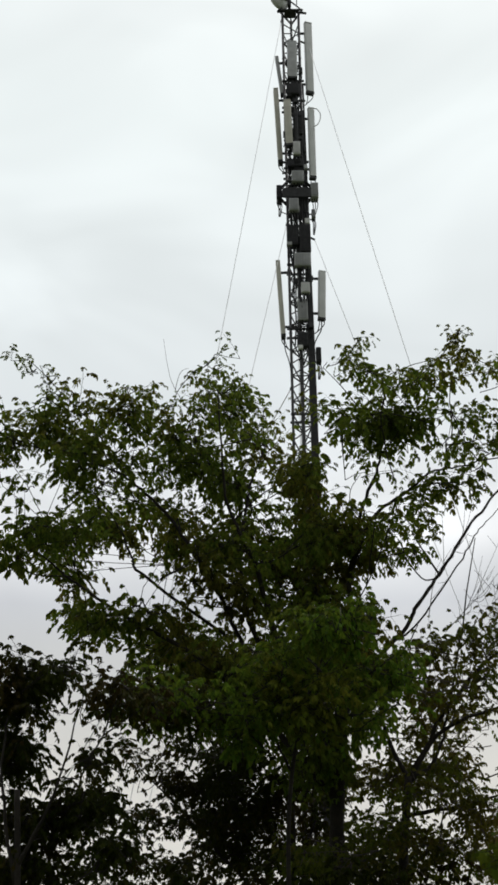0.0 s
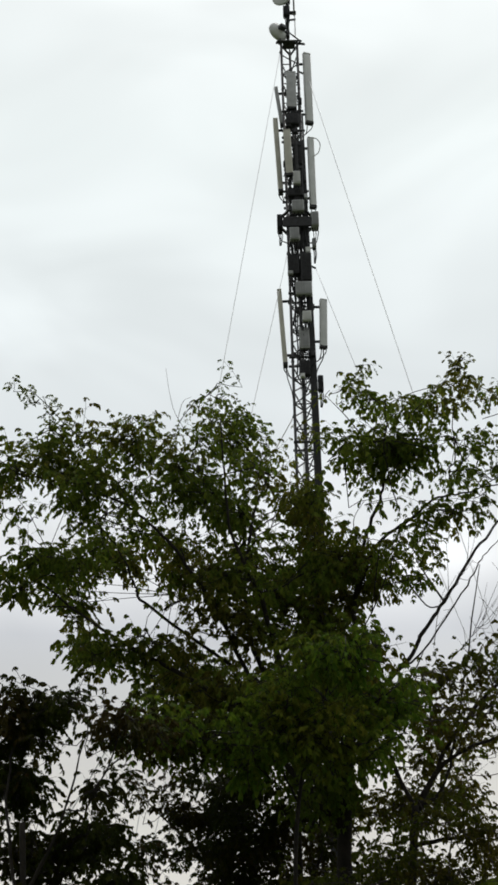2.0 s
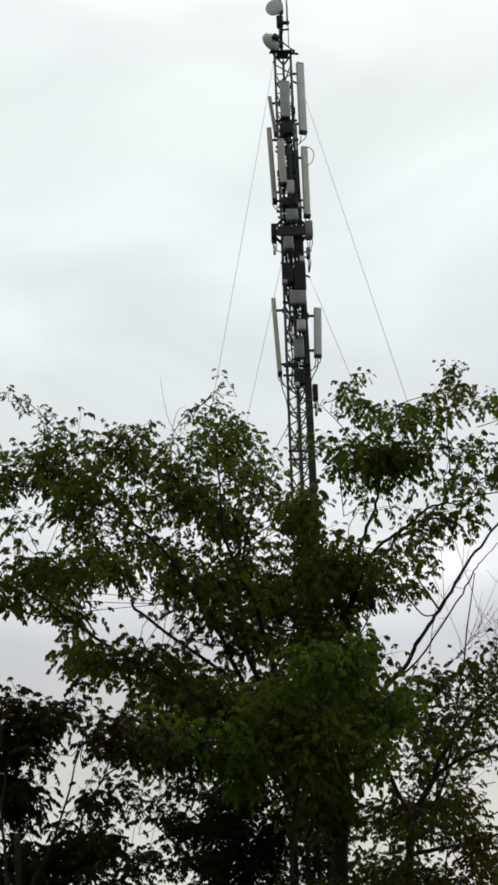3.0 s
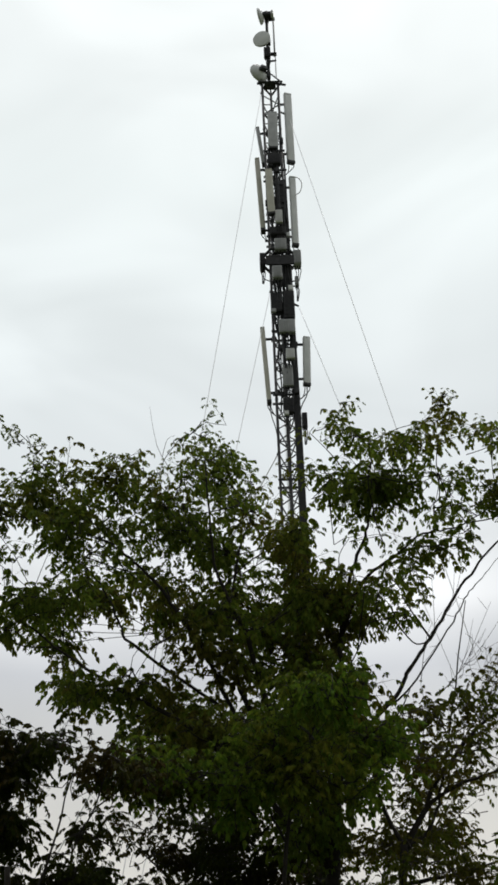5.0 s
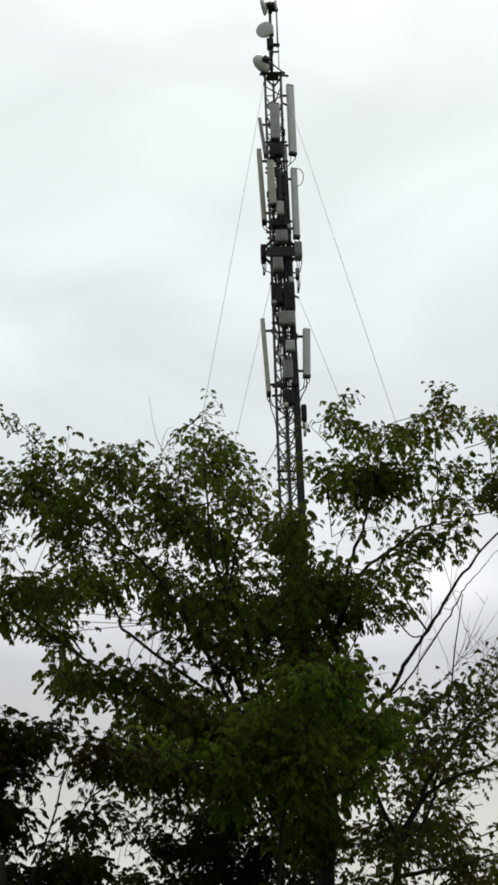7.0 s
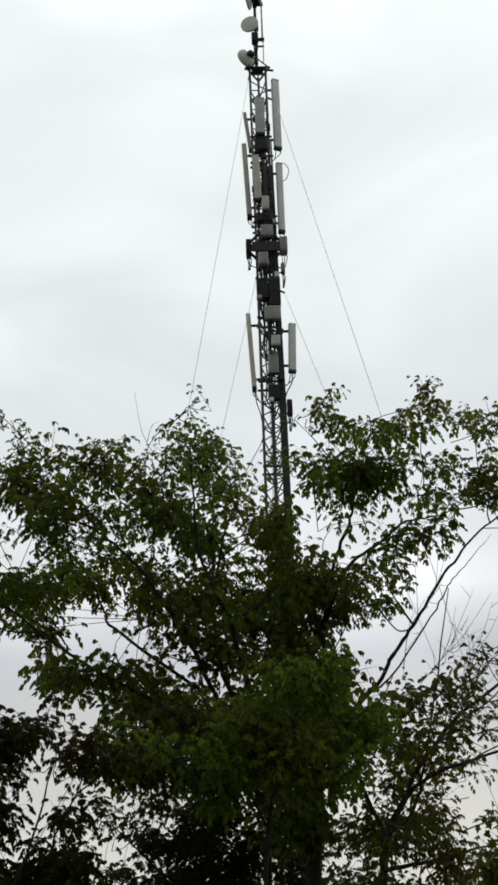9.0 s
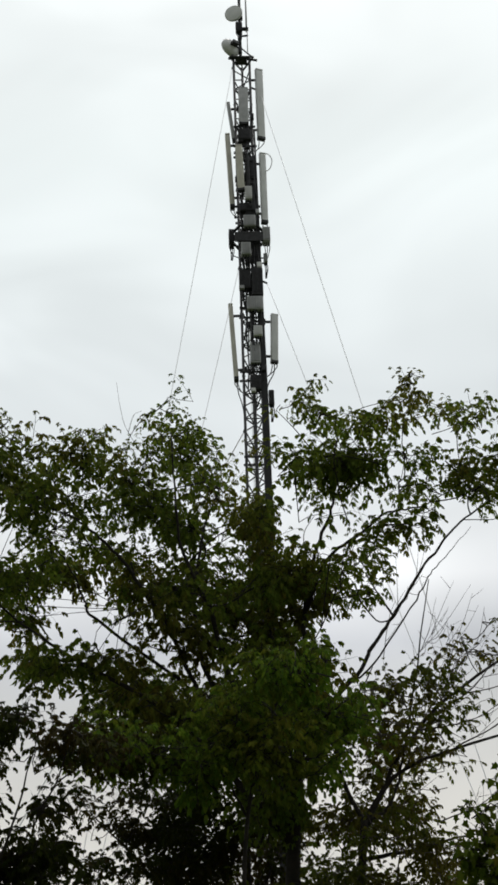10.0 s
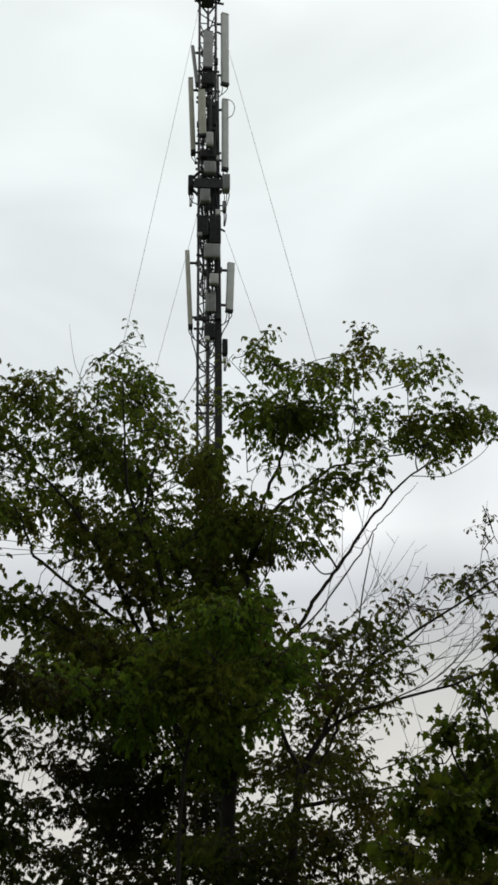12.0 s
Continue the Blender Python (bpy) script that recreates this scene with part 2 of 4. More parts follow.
def build_mast():
    mast = thing("guyed_mast", pose(MX, MY, 0), "slender grey steel lattice mast standing behind the trees", "mast")
    for x, y in LEGS:
        part("leg", rod((x, y, -0.05), (x, y, TOP), 0.038, sides=10), GALV, mast, smooth=True)
    step = 0.36
    made = {}
    levels = int((TOP - 0.4) / step)
    for face in range(3):
        a, b = LEGS[face], LEGS[(face + 1) % 3]
        for k in range(levels):
            for kind in ("brace", "rung"):
                # diagonals change direction at every level; a level strut at every second one
                if kind == "rung" and k % 2:
                    continue
                way = k % 2
                key = (face, kind, way)
                if key not in made:
                    p, q = (a, b) if way == 0 else (b, a)
                    bm = rod((*p, 0), (*q, step if kind == "brace" else 0), 0.019, sides=5)
                    ob = part(kind, bm, GALV, mast)
                    made[key] = ob.data
                else:
                    ob = new(kind, made[key])
                    ob.parent = mast
                ob.location = (0, 0, 0.2 + k * step)
    for z in np.arange(3.0, TOP, 3.0):
        for x, y in LEGS:
            part("flange", rod((x, y, z - 0.02), (x, y, z + 0.02), 0.045, sides=8), GALV, mast)
    # the head: a triangular frame with short arms and the top pole
    for i in range(3):
        a, b = LEGS[i], LEGS[(i + 1) % 3]
        part("head_beam", rod((a[0] * 1.5, a[1] * 1.5, TOP), (b[0] * 1.5, b[1] * 1.5, TOP), 0.03, sides=8), DARK, mast)
    part("head_plate", boxed(0.36, 0.32, 0.03, (0.0, 0.03, TOP + 0.03), 0.006), DARK, mast)
    part("head_arm", rod((0.1, -0.1, TOP), (0.46, -0.16, TOP - 0.12), 0.035, sides=8), DARK, mast)
    part("head_arm", rod((-0.1, -0.1, TOP + 0.05), (-0.38, -0.16, TOP - 0.05), 0.035, sides=8), DARK, mast)
    for x, y in LEGS:
        part("head_strut", rod((x * 1.4, y * 1.4, TOP), (-0.02, 0.02, TOP + 0.55), 0.022, sides=6), DARK, mast)
    part("top_pole", rod((-0.02, 0.0, TOP), (0.0, 0.0, 31.72), 0.045, sides=12), DARK, mast, smooth=True)
    part("side_pole", rod((0.19, 0.0, 29.9), (0.2, 0.0, 31.55), 0.026, sides=10), CASE, mast, smooth=True)
    for z in (30.0, 31.42):
        part("pole_clamp", boxed(0.3, 0.1, 0.07, (0.1, 0.0, z), 0.01), DARK, mast)
    part("whip", rod((0.2, 0.0, 29.1), (0.21, 0.0, 29.95), 0.014, sides=8), CASE, mast, smooth=True)
    part("whip_arm", rod((0.0, 0.0, 29.72), (0.23, 0.0, 29.74), 0.03, sides=8), DARK, mast)
    # dark collar that carries the middle radios
    for z in (22.30, 22.56):
        for i in range(6):
            a0, a1 = math.pi * i / 3, math.pi * (i + 1) / 3
            p = (0.46 * math.cos(a0) + 0.02, 0.46 * math.sin(a0), z)
            q = (0.46 * math.cos(a1) + 0.02, 0.46 * math.sin(a1), z)
            part("collar_bar", rod(p, q, 0.04, sides=8), DARK, mast)
    part("collar_plate", boxed(0.78, 0.06, 0.30, (0.02, -0.40, 22.18), 0.012), DARK, mast)
    # clamp frames where antennas hang
    for z, w in ((26.15, 0.62), (25.45, 0.66), (23.35, 0.72), (23.15, 0.66), (20.05, 0.62), (18.1, 0.7), (15.65, 0.62)):
        for y in (-0.17, 0.33):
            part("clamp_bar", boxed(w, 0.05, 0.055, (0.02, y, z), 0.008), DARK, mast)
    # short arms to which the guys are shackled
    for x, z in ((-0.275, 28.45), (0.505, 27.59), (-0.275, 21.39), (0.485, 20.93), (-0.275, 16.43)):
        part("guy_arm", rod((math.copysign(HALF, x), -0.12, z + 0.06), (x, 0.0, z), 0.028, sides=8), DARK, mast)
    return mast


mast = build_mast()


def panel_antenna(top, bottom, y, width, depth, turn, shell, label, mast_side):
    """A sector antenna: rounded radome, end caps, two brackets, connectors and tails of cable."""
    (xt, zt), (xb, zb) = top, bottom
    length = math.hypot(xt - xb, zt - zb)
    lean = math.degrees(math.atan2(xt - xb, zt - zb))
    ob = thing("panel_antenna", pose(MX + (xt + xb) / 2, MY + y, (zt + zb) / 2, 0, lean, 0), label, "antenna", "panel antennas on the mast")
    m = pose(0, 0, 0, 0, 0, turn)
    bm = boxed(width, depth, length * 0.97, bevel=min(width, depth) * 0.32, seg=3, turn=m)
    radome = part("radome", bm, shell, ob, smooth=True)
    part("end_cap", boxed(width * 0.97, depth * 0.97, 0.05, (0, 0, length / 2 - 0.01), min(width, depth) * 0.1, turn=m), shell, radome)
    part("bottom_cap", boxed(width * 0.99, depth * 0.99, 0.09, (0, 0, -length / 2 + 0.03), 0.01, turn=m), DARK, radome, "dark bottom cap")
    for s in (0.36, -0.36):
        bm = boxed(0.30, 0.05, 0.06, (mast_side * (0.12 + depth * 0.3), 0.02, s * length), 0.008)
        boxed(0.07, 0.14, 0.12, (mast_side * 0.27, 0.02, s * length), 0.01, bm=bm)
        part("bracket", bm, DARK, ob, "dark steel bracket")
    for k in (-0.3, 0.3):
        line = smooth_line([(k * width, 0, -length / 2), (k * width, 0, -length / 2 - 0.14),
                            (mast_side * 0.12, 0.03, -length / 2 - 0.34), (mast_side * 0.3, 0.08, -length / 2 - 0.42)], 4)
        mesh_object("cable_tail", [tube_data(line, 0.013, 0.013, 6)], [RUBBER], ob)
    return ob


PLAIN = "light grey panel antenna clamped to the lattice mast"
panel_antenna((0.5, 28.35), (0.495, 25.78), -0.05, 0.23, 0.13, 20, SHELL, "tall light grey panel antenna near the mast top", -1)
panel_antenna((0.01, 27.45), (-0.005, 26.12), -0.3, 0.28, 0.12, 4, CASE, "short mid-grey panel antenna on the lattice front", 0)
panel_antenna((-0.43, 27.09), (-0.29, 25.73), -0.05, 0.10, 0.17, 0, CASE, "narrow grey panel antenna leaning off the mast", 1)
panel_antenna((-0.48, 25.93), (-0.39, 23.39), -0.05, 0.14, 0.22, 0, SHELL_WARM, "long beige panel antenna tilted away from the mast", 1)
panel_antenna((-0.175, 25.30), (-0.14, 23.75), -0.36, 0.20, 0.13, -8, SHELL_WARM, "beige panel antenna on the mast's front face", 0)
panel_antenna((0.5, 25.26), (0.49, 22.87), -0.05, 0.19, 0.14, 12, SHELL, PLAIN, -1)
panel_antenna((0.06, 24.98), (0.06, 23.89), -0.34, 0.10, 0.09, 0, DARK, "slim dark antenna beside a beige panel", 0)
panel_antenna((-0.53, 20.2), (-0.425, 17.91), -0.05, 0.12, 0.22, 0, SHELL_WARM, "long narrow panel antenna tilted off the lower mast", 1)
panel_antenna((0.64, 19.89), (0.585, 18.42), -0.05, 0.20, 0.12, 14, SHELL, "short light grey panel antenna on the lower mast", -1)


def radio_unit(x, z, w, h, d, y, case, label, fins=7, white=False):
    """A remote radio: ribbed case, top handle, a plate behind and cable glands below."""
    ob = thing("radio_unit", pose(MX + x, MY + y, z), label, "radio unit", "radio units on the mast")
    case_ob = part("case", boxed(w, d, h, bevel=min(w, h, d) * 0.1), case, ob)
    for k in range(fins):
        px = (k + 0.5) / fins - 0.5
        part("cooling_fin", boxed(w / fins * 0.42, 0.025, h * 0.84, (px * w * 0.92, -d / 2 - 0.012, 0.0)), case, case_ob)
    part("back_plate", boxed(w * 0.8, 0.03, h * 1.05, (0, d / 2 + 0.015, 0), 0.005), DARK, ob)
    for k in (-0.3, 0.0, 0.3):
        part("cable_gland", rod((k * w, 0, -h / 2 - 0.06), (k * w, 0, -h / 2), 0.018, sides=8), DARK, case_ob)
        line = smooth_line([(k * w, 0, -h / 2 - 0.04), (k * w + 0.02, -0.03, -h / 2 - 0.2), (k * w * 0.4, 0.12, -h / 2 - 0.42)], 4)
        mesh_object("cable_tail", [tube_data(line, 0.012, 0.012, 5)], [RUBBER], ob)
    bm = rod((-w * 0.3, 0, h / 2 + 0.035), (w * 0.3, 0, h / 2 + 0.035), 0.01, sides=6)
    rod((-w * 0.3, 0, h / 2 - 0.01), (-w * 0.3, 0, h / 2 + 0.035), 0.01, sides=6, bm=bm)
    rod((w * 0.3, 0, h / 2 - 0.01), (w * 0.3, 0, h / 2 + 0.035), 0.01, sides=6, bm=bm)
    part("handle", bm, DARK, case_ob)
    reach = Vector(((HALF if x > 0 else -HALF) - x if abs(x) > 0.3 else 0.0, -0.12 - y, 0.0))
    for s in (-0.3, 0.3):
        part("mount_arm", rod((0, d / 2, s * h), (reach.x, max(reach.y, d / 2 + 0.02), s * h), 0.022, sides=6), DARK, ob)
    return ob


GREY_BOX = "grey ribbed radio unit bolted to the lattice mast"
DARK_BOX = "dark equipment box strapped to the lattice mast"
radio_unit(0.05, 23.67, 0.2, 0.42, 0.16, -0.33, CASE_WHITE, "small white radio unit under a panel antenna")
radio_unit(0.055, 22.7, 0.33, 0.36, 0.18, -0.36, CASE, GREY_BOX)
radio_unit(0.51, 22.41, 0.22, 0.46, 0.26, -0.1, CASE, "grey radio unit at the end of the dark collar")
radio_unit(-0.45, 22.33, 0.15, 0.44, 0.3, -0.1, DARK, "dark drum-like unit at the end of the collar")
radio_unit(-0.075, 21.74, 0.26, 0.38, 0.16, -0.44, CASE, GREY_BOX)
radio_unit(0.47, 21.69, 0.11, 0.28, 0.16, -0.05, CASE, "small grey radio unit below the collar")
radio_unit(-0.13, 20.89, 0.3, 0.62, 0.2, -0.24, DARK, DARK_BOX)
radio_unit(0.21, 20.8, 0.3, 0.85, 0.2, -0.24, DARK, DARK_BOX)
radio_unit(0.125, 20.09, 0.44, 0.4, 0.18, -0.3, CASE, "wide grey radio unit on the mast's front")
radio_unit(0.175, 19.24, 0.23, 0.3, 0.14, -0.3, CASE_WHITE, "small white radio unit on the lower mast")
radio_unit(0.09, 18.62, 0.26, 0.62, 0.14, -0.22, CASE, GREY_BOX)
radio_unit(0.07, 17.73, 0.27, 0.42, 0.16, -0.22, DARK, DARK_BOX)
radio_unit(0, 25.77, 0.36, 0.36, 0.2, -0.22, DARK, DARK_BOX)
radio_unit(0.14, 24.6, 0.2, 0.75, 0.2, -0.2, DARK, DARK_BOX)
radio_unit(0, 23.25, 0.42, 0.26, 0.22, -0.2, DARK, DARK_BOX)
radio_unit(0.15, 21.9, 0.36, 0.5, 0.2, -0.14, DARK, DARK_BOX)
radio_unit(0.47, 17.37, 0.14, 0.42, 0.16, -0.05, DARK, "dark junction box on the mast's side")


def junction_box(x, y, z, w, h, case):
    """A small splitter or filter on the lattice: case, lid and a stub of cable."""
    ob = thing("junction_box", pose(MX + x, MY + y, z), "small junction box strapped between the antennas", "junction box", "junction boxes on the mast")
    case_ob = part("case", boxed(w, 0.09, h, bevel=0.01), case, ob)
    part("lid", boxed(w * 0.8, 0.02, h * 0.8, (0, -0.053, 0), 0.005), case, case_ob)
    part("strap", boxed(0.03, -y - 0.10 if y < -0.2 else 0.1, 0.03, (0, (-y - 0.10) / 2 if y < -0.2 else 0.05, 0)), DARK, ob)
    line = smooth_line([(0, 0, -h / 2), (0.02, -0.02, -h / 2 - 0.15), (-0.05, 0.06, -h / 2 - 0.3)], 4)
    mesh_object("cable_tail", [tube_data(line, 0.012, 0.012, 5)], [RUBBER], ob)


scatter = random.Random(12)
for z in (17.5, 18.15, 18.9, 19.5, 19.9, 20.6, 21.35, 21.75, 22.75, 23.1, 23.55, 24.2, 24.55, 25.0, 25.35, 25.6, 26.0, 26.5):
    junction_box(scatter.uniform(-0.27, 0.30), -0.17 - scatter.uniform(0.0, 0.14), z, scatter.uniform(0.07, 0.15), scatter.uniform(0.10, 0.24),
                 scatter.choice((CASE_WHITE, DARK, DARK, CASE)))


def dish_antenna(x, z, r, azimuth, tilt, label, side):
    """A microwave dish: shallow drum, domed cover, radio behind and an arm to the pole."""
    ob = thing("dish_antenna", pose(MX + x, MY - 0.12, z), label, "dish antenna", "microwave dishes on the mast top")
    turn = pose(0, 0, 0, 0, 0, azimuth) @ pose(0, 0, 0, 90 + tilt, 0, 0)
    bm = bmesh.new()
    rings = [(0.0, -0.75), (0.35, -0.70), (0.7, -0.50), (1.0, -0.12), (1.03, 0.0), (1.03, 0.30), (0.98, 0.33), (0.95, 0.30)]
    verts = []
    for rr, h in rings:
        verts.append([bm.verts.new(turn @ Vector((max(rr, 0.01) * r * math.cos(a), max(rr, 0.01) * r * math.sin(a), h * r * 0.6)))
                      for a in np.linspace(0, 2 * math.pi, 28, endpoint=False)])
    for a, b in zip(verts, verts[1:]):
        for i in range(28):
            bm.faces.new((a[i], a[(i + 1) % 28], b[(i + 1) % 28], b[i]))
    reflector = part("reflector", bm, SHELL, ob, smooth=True)
    bm = bmesh.new()
    prev = None
    for rr, h in [(0.97, 0.31), (0.7, 0.40), (0.35, 0.45), (0.02, 0.47)]:
        ring = [bm.verts.new(turn @ Vector((rr * r * math.cos(a), rr * r * math.sin(a), h * r * 0.6))) for a in np.linspace(0, 2 * math.pi, 28, endpoint=False)]
        if prev:
            for i in range(28):
                bm.faces.new((prev[i], prev[(i + 1) % 28], ring[(i + 1) % 28], ring[i]))
        prev = ring
    bm.faces.new(prev)
    part("cover", bm, SHELL, reflector, "pale domed cover", smooth=True)
    back = turn @ Vector((0, 0, -0.62 * r))
    bm = boxed(0.2, 0.12, 0.2, back, 0.015, turn=turn)
    part("radio_housing", bm, DARK, ob, "dark radio housing")
    part("mount_arm", rod(back, (side, 0.12, 0.0), 0.035, sides=8), DARK, ob)
    part("mount_clamp", boxed(0.13, 0.13, 0.22, (side, 0.12, 0.0), 0.015), DARK, ob)
    return ob


dish_antenna(-0.20, 31.43, 0.25, -104, 6, "light grey microwave dish facing sideways at the pole's tip", 0.2)
dish_antenna(0.18, 31.5, 0.15, 80, 0, "small dark-backed dish at the pole's tip", -0.18)
dish_antenna(-0.18, 30.49, 0.265, -18, 4, "pale round dish facing the trees", 0.2)
dish_antenna(-0.30, 29.17, 0.30, -146, 2, "largest grey dish just above the mast head", 0.27)
radio_unit(-0.04, 29.96, 0.2, 0.36, 0.16, -0.1, DARK, "dark radio unit on the top pole")


def run_of_cable(name, points, r, label, mat=RUBBER, sides=8):
    line = smooth_line(points, 6)
    o = line[0].copy()
    ob = mesh_object(name, [tube_data(line - o, r, r, sides)], [mat])
    ob.location = o
    return tagged(ob, label, "cable", "cables on the mast")


for k in range(5):
    x = MX + HALF - 0.01 + 0.032 * k
    run_of_cable("feeder_cable", [(x, MY - 0.18 - 0.012 * (k % 2), 0.0), (x, MY - 0.19, 8), (x + 0.01, MY - 0.18, 16), (x - 0.02, MY - 0.19, 20), (x - 0.06, MY - 0.18, 22.4 + 0.9 * k)],
                 0.025, "black feeder cable running up a mast leg")
run_of_cable("feeder_cable", [(MX + 0.04, MY - 0.16, 0), (MX + 0.04, MY - 0.16, 12), (MX + 0.035, MY - 0.16, 19), (MX + 0.0, MY - 0.17, 21.6)], 0.03, "grey cable duct up the mast's middle", GALV)
run_of_cable("cable_loop", [(MX + 0.5, MY - 0.15, 25.2), (MX + 0.66, MY - 0.18, 25.15), (MX + 0.76, MY - 0.18, 24.95), (MX + 0.70, MY - 0.18, 24.66), (MX + 0.55, MY - 0.15, 24.55)],
             0.014, "pale cable loop beside a panel antenna", SHELL)
run_of_cable("cable_loop", [(MX - 0.42, MY - 0.2, 22.2), (MX - 0.5, MY - 0.22, 21.95), (MX - 0.42, MY - 0.22, 21.7), (MX - 0.25, MY - 0.18, 21.6), (MX - 0.24, MY - 0.15, 21.2)],
             0.014, "black cable loop hanging below the collar")
run_of_cable("cable_loop", [(MX + 0.58, MY - 0.08, 18.4), (MX + 0.56, MY - 0.1, 18.1), (MX + 0.40, MY - 0.12, 17.75), (MX + 0.3, MY - 0.15, 17.3)], 0.016, "black cable loop from an antenna to the mast")
run_of_cable("cable_loop", [(MX - 0.42, MY - 0.08, 17.85), (MX - 0.38, MY - 0.1, 17.5), (MX - 0.27, MY - 0.14, 17.0), (MX - 0.24, MY - 0.14, 16.2)], 0.014, "black cable loop from an antenna to the mast")


jumble = random.Random(8)
for k in range(30):
    # black jumpers that wander along the lattice between the radios
    x, low = jumble.uniform(-0.2, 0.24), jumble.choice((17.6, 18.2, 18.8, 19.0, 19.6, 20.0, 20.6, 21.2, 22.4, 23.6))
    path = [(MX + x + jumble.uniform(-0.07, 0.07), MY - 0.17 - jumble.uniform(0, 0.12), low + 0.75 * j) for j in range(jumble.choice((4, 5, 6)))]
    run_of_cable("jumper_cable", path, jumble.uniform(0.014, 0.026), "black jumper cable wandering up the lattice")


def guy_wire(a, b, r, label):
    a, b = Vector(a), Vector(b)
    line = []
    for k in range(25):
        p = a.lerp(b, k / 24)
        p.z -= 0.12 * 4 * (k / 24) * (1 - k / 24)
        line.append(p - a)
    ob = mesh_object("guy_wire", [tube_data(line, r, r, 6)], [WIRE])
    ob.location = a
    tagged(ob, label, "guy wire", "guy wires of the mast")


UPPER, MIDDLE, LOWER = "thin pale upper guy wire of the mast", "thin pale middle guy wire of the mast", "dark lower guy wire of the mast"
guy_wire((1.08, 30.0, 28.45), (-2.35, 17.45, 0.0), 0.008, UPPER)
guy_wire((1.86, 30.0, 27.59), (4.82, 17.33, 0.0), 0.008, UPPER)
guy_wire((1.38, 30.3, 28.4), (1.75, 43.0, 0.0), 0.008, UPPER)
guy_wire((1.08, 30.0, 21.39), (-2.7, 20.72, 0.0), 0.008, MIDDLE)
guy_wire((1.84, 30.0, 20.93), (5.93, 20.87, 0.0), 0.008, MIDDLE)
guy_wire((1.38, 30.3, 21.3), (1.62, 40.0, 0.0), 0.008, MIDDLE)
guy_wire((1.08, 30.0, 16.43), (-7.5, 28.0, 0.0), 0.016, LOWER)

# ---- trees ----
def leaflet(base, along, up, length, width, fold, rng):
    """A folded, pointed leaflet: two quads."""
    along = along / np.linalg.norm(along)
    side = np.cross(along, up)
    side /= np.linalg.norm(side) + 1e-9
    nrm = np.cross(side, along)
    droop = rng.uniform(0.1, 0.5)
    def at(u, s):
        return base + along * (u * length) + side * (s * width) + nrm * (abs(s) * width * fold - droop * length * u * u)
    v = np.array([at(0, 0), at(0.3, -0.5), at(0.72, -0.4), at(1, 0), at(0.72, 0.4), at(0.3, 0.5)])
    return v, [(0, 1, 2, 3), (0, 3, 4, 5)]


def lobed_leaf(base, along, up, size, rng):
    """A broad leaf with five pointed lobes."""
    along = along / np.linalg.norm(along)
    side = np.cross(along, up)
    side /= np.linalg.norm(side) + 1e-9
    nrm = np.cross(side, along)
    pts = [(0, 0), (0.12, -0.38), (0.34, -0.28), (0.55, -0.52), (0.62, -0.22), (1.0, 0), (0.62, 0.22), (0.55, 0.52), (0.34, 0.28), (0.12, 0.38)]
    droop = rng.uniform(0.1, 0.4)
    v = np.array([base + along * (u * size) + side * (s * size) + nrm * (0.25 * abs(s) * size - droop * size * u * u) for u, s in pts])
    return v, [(0, 1, 2, 3, 4, 5), (0, 5, 6, 7, 8, 9)]


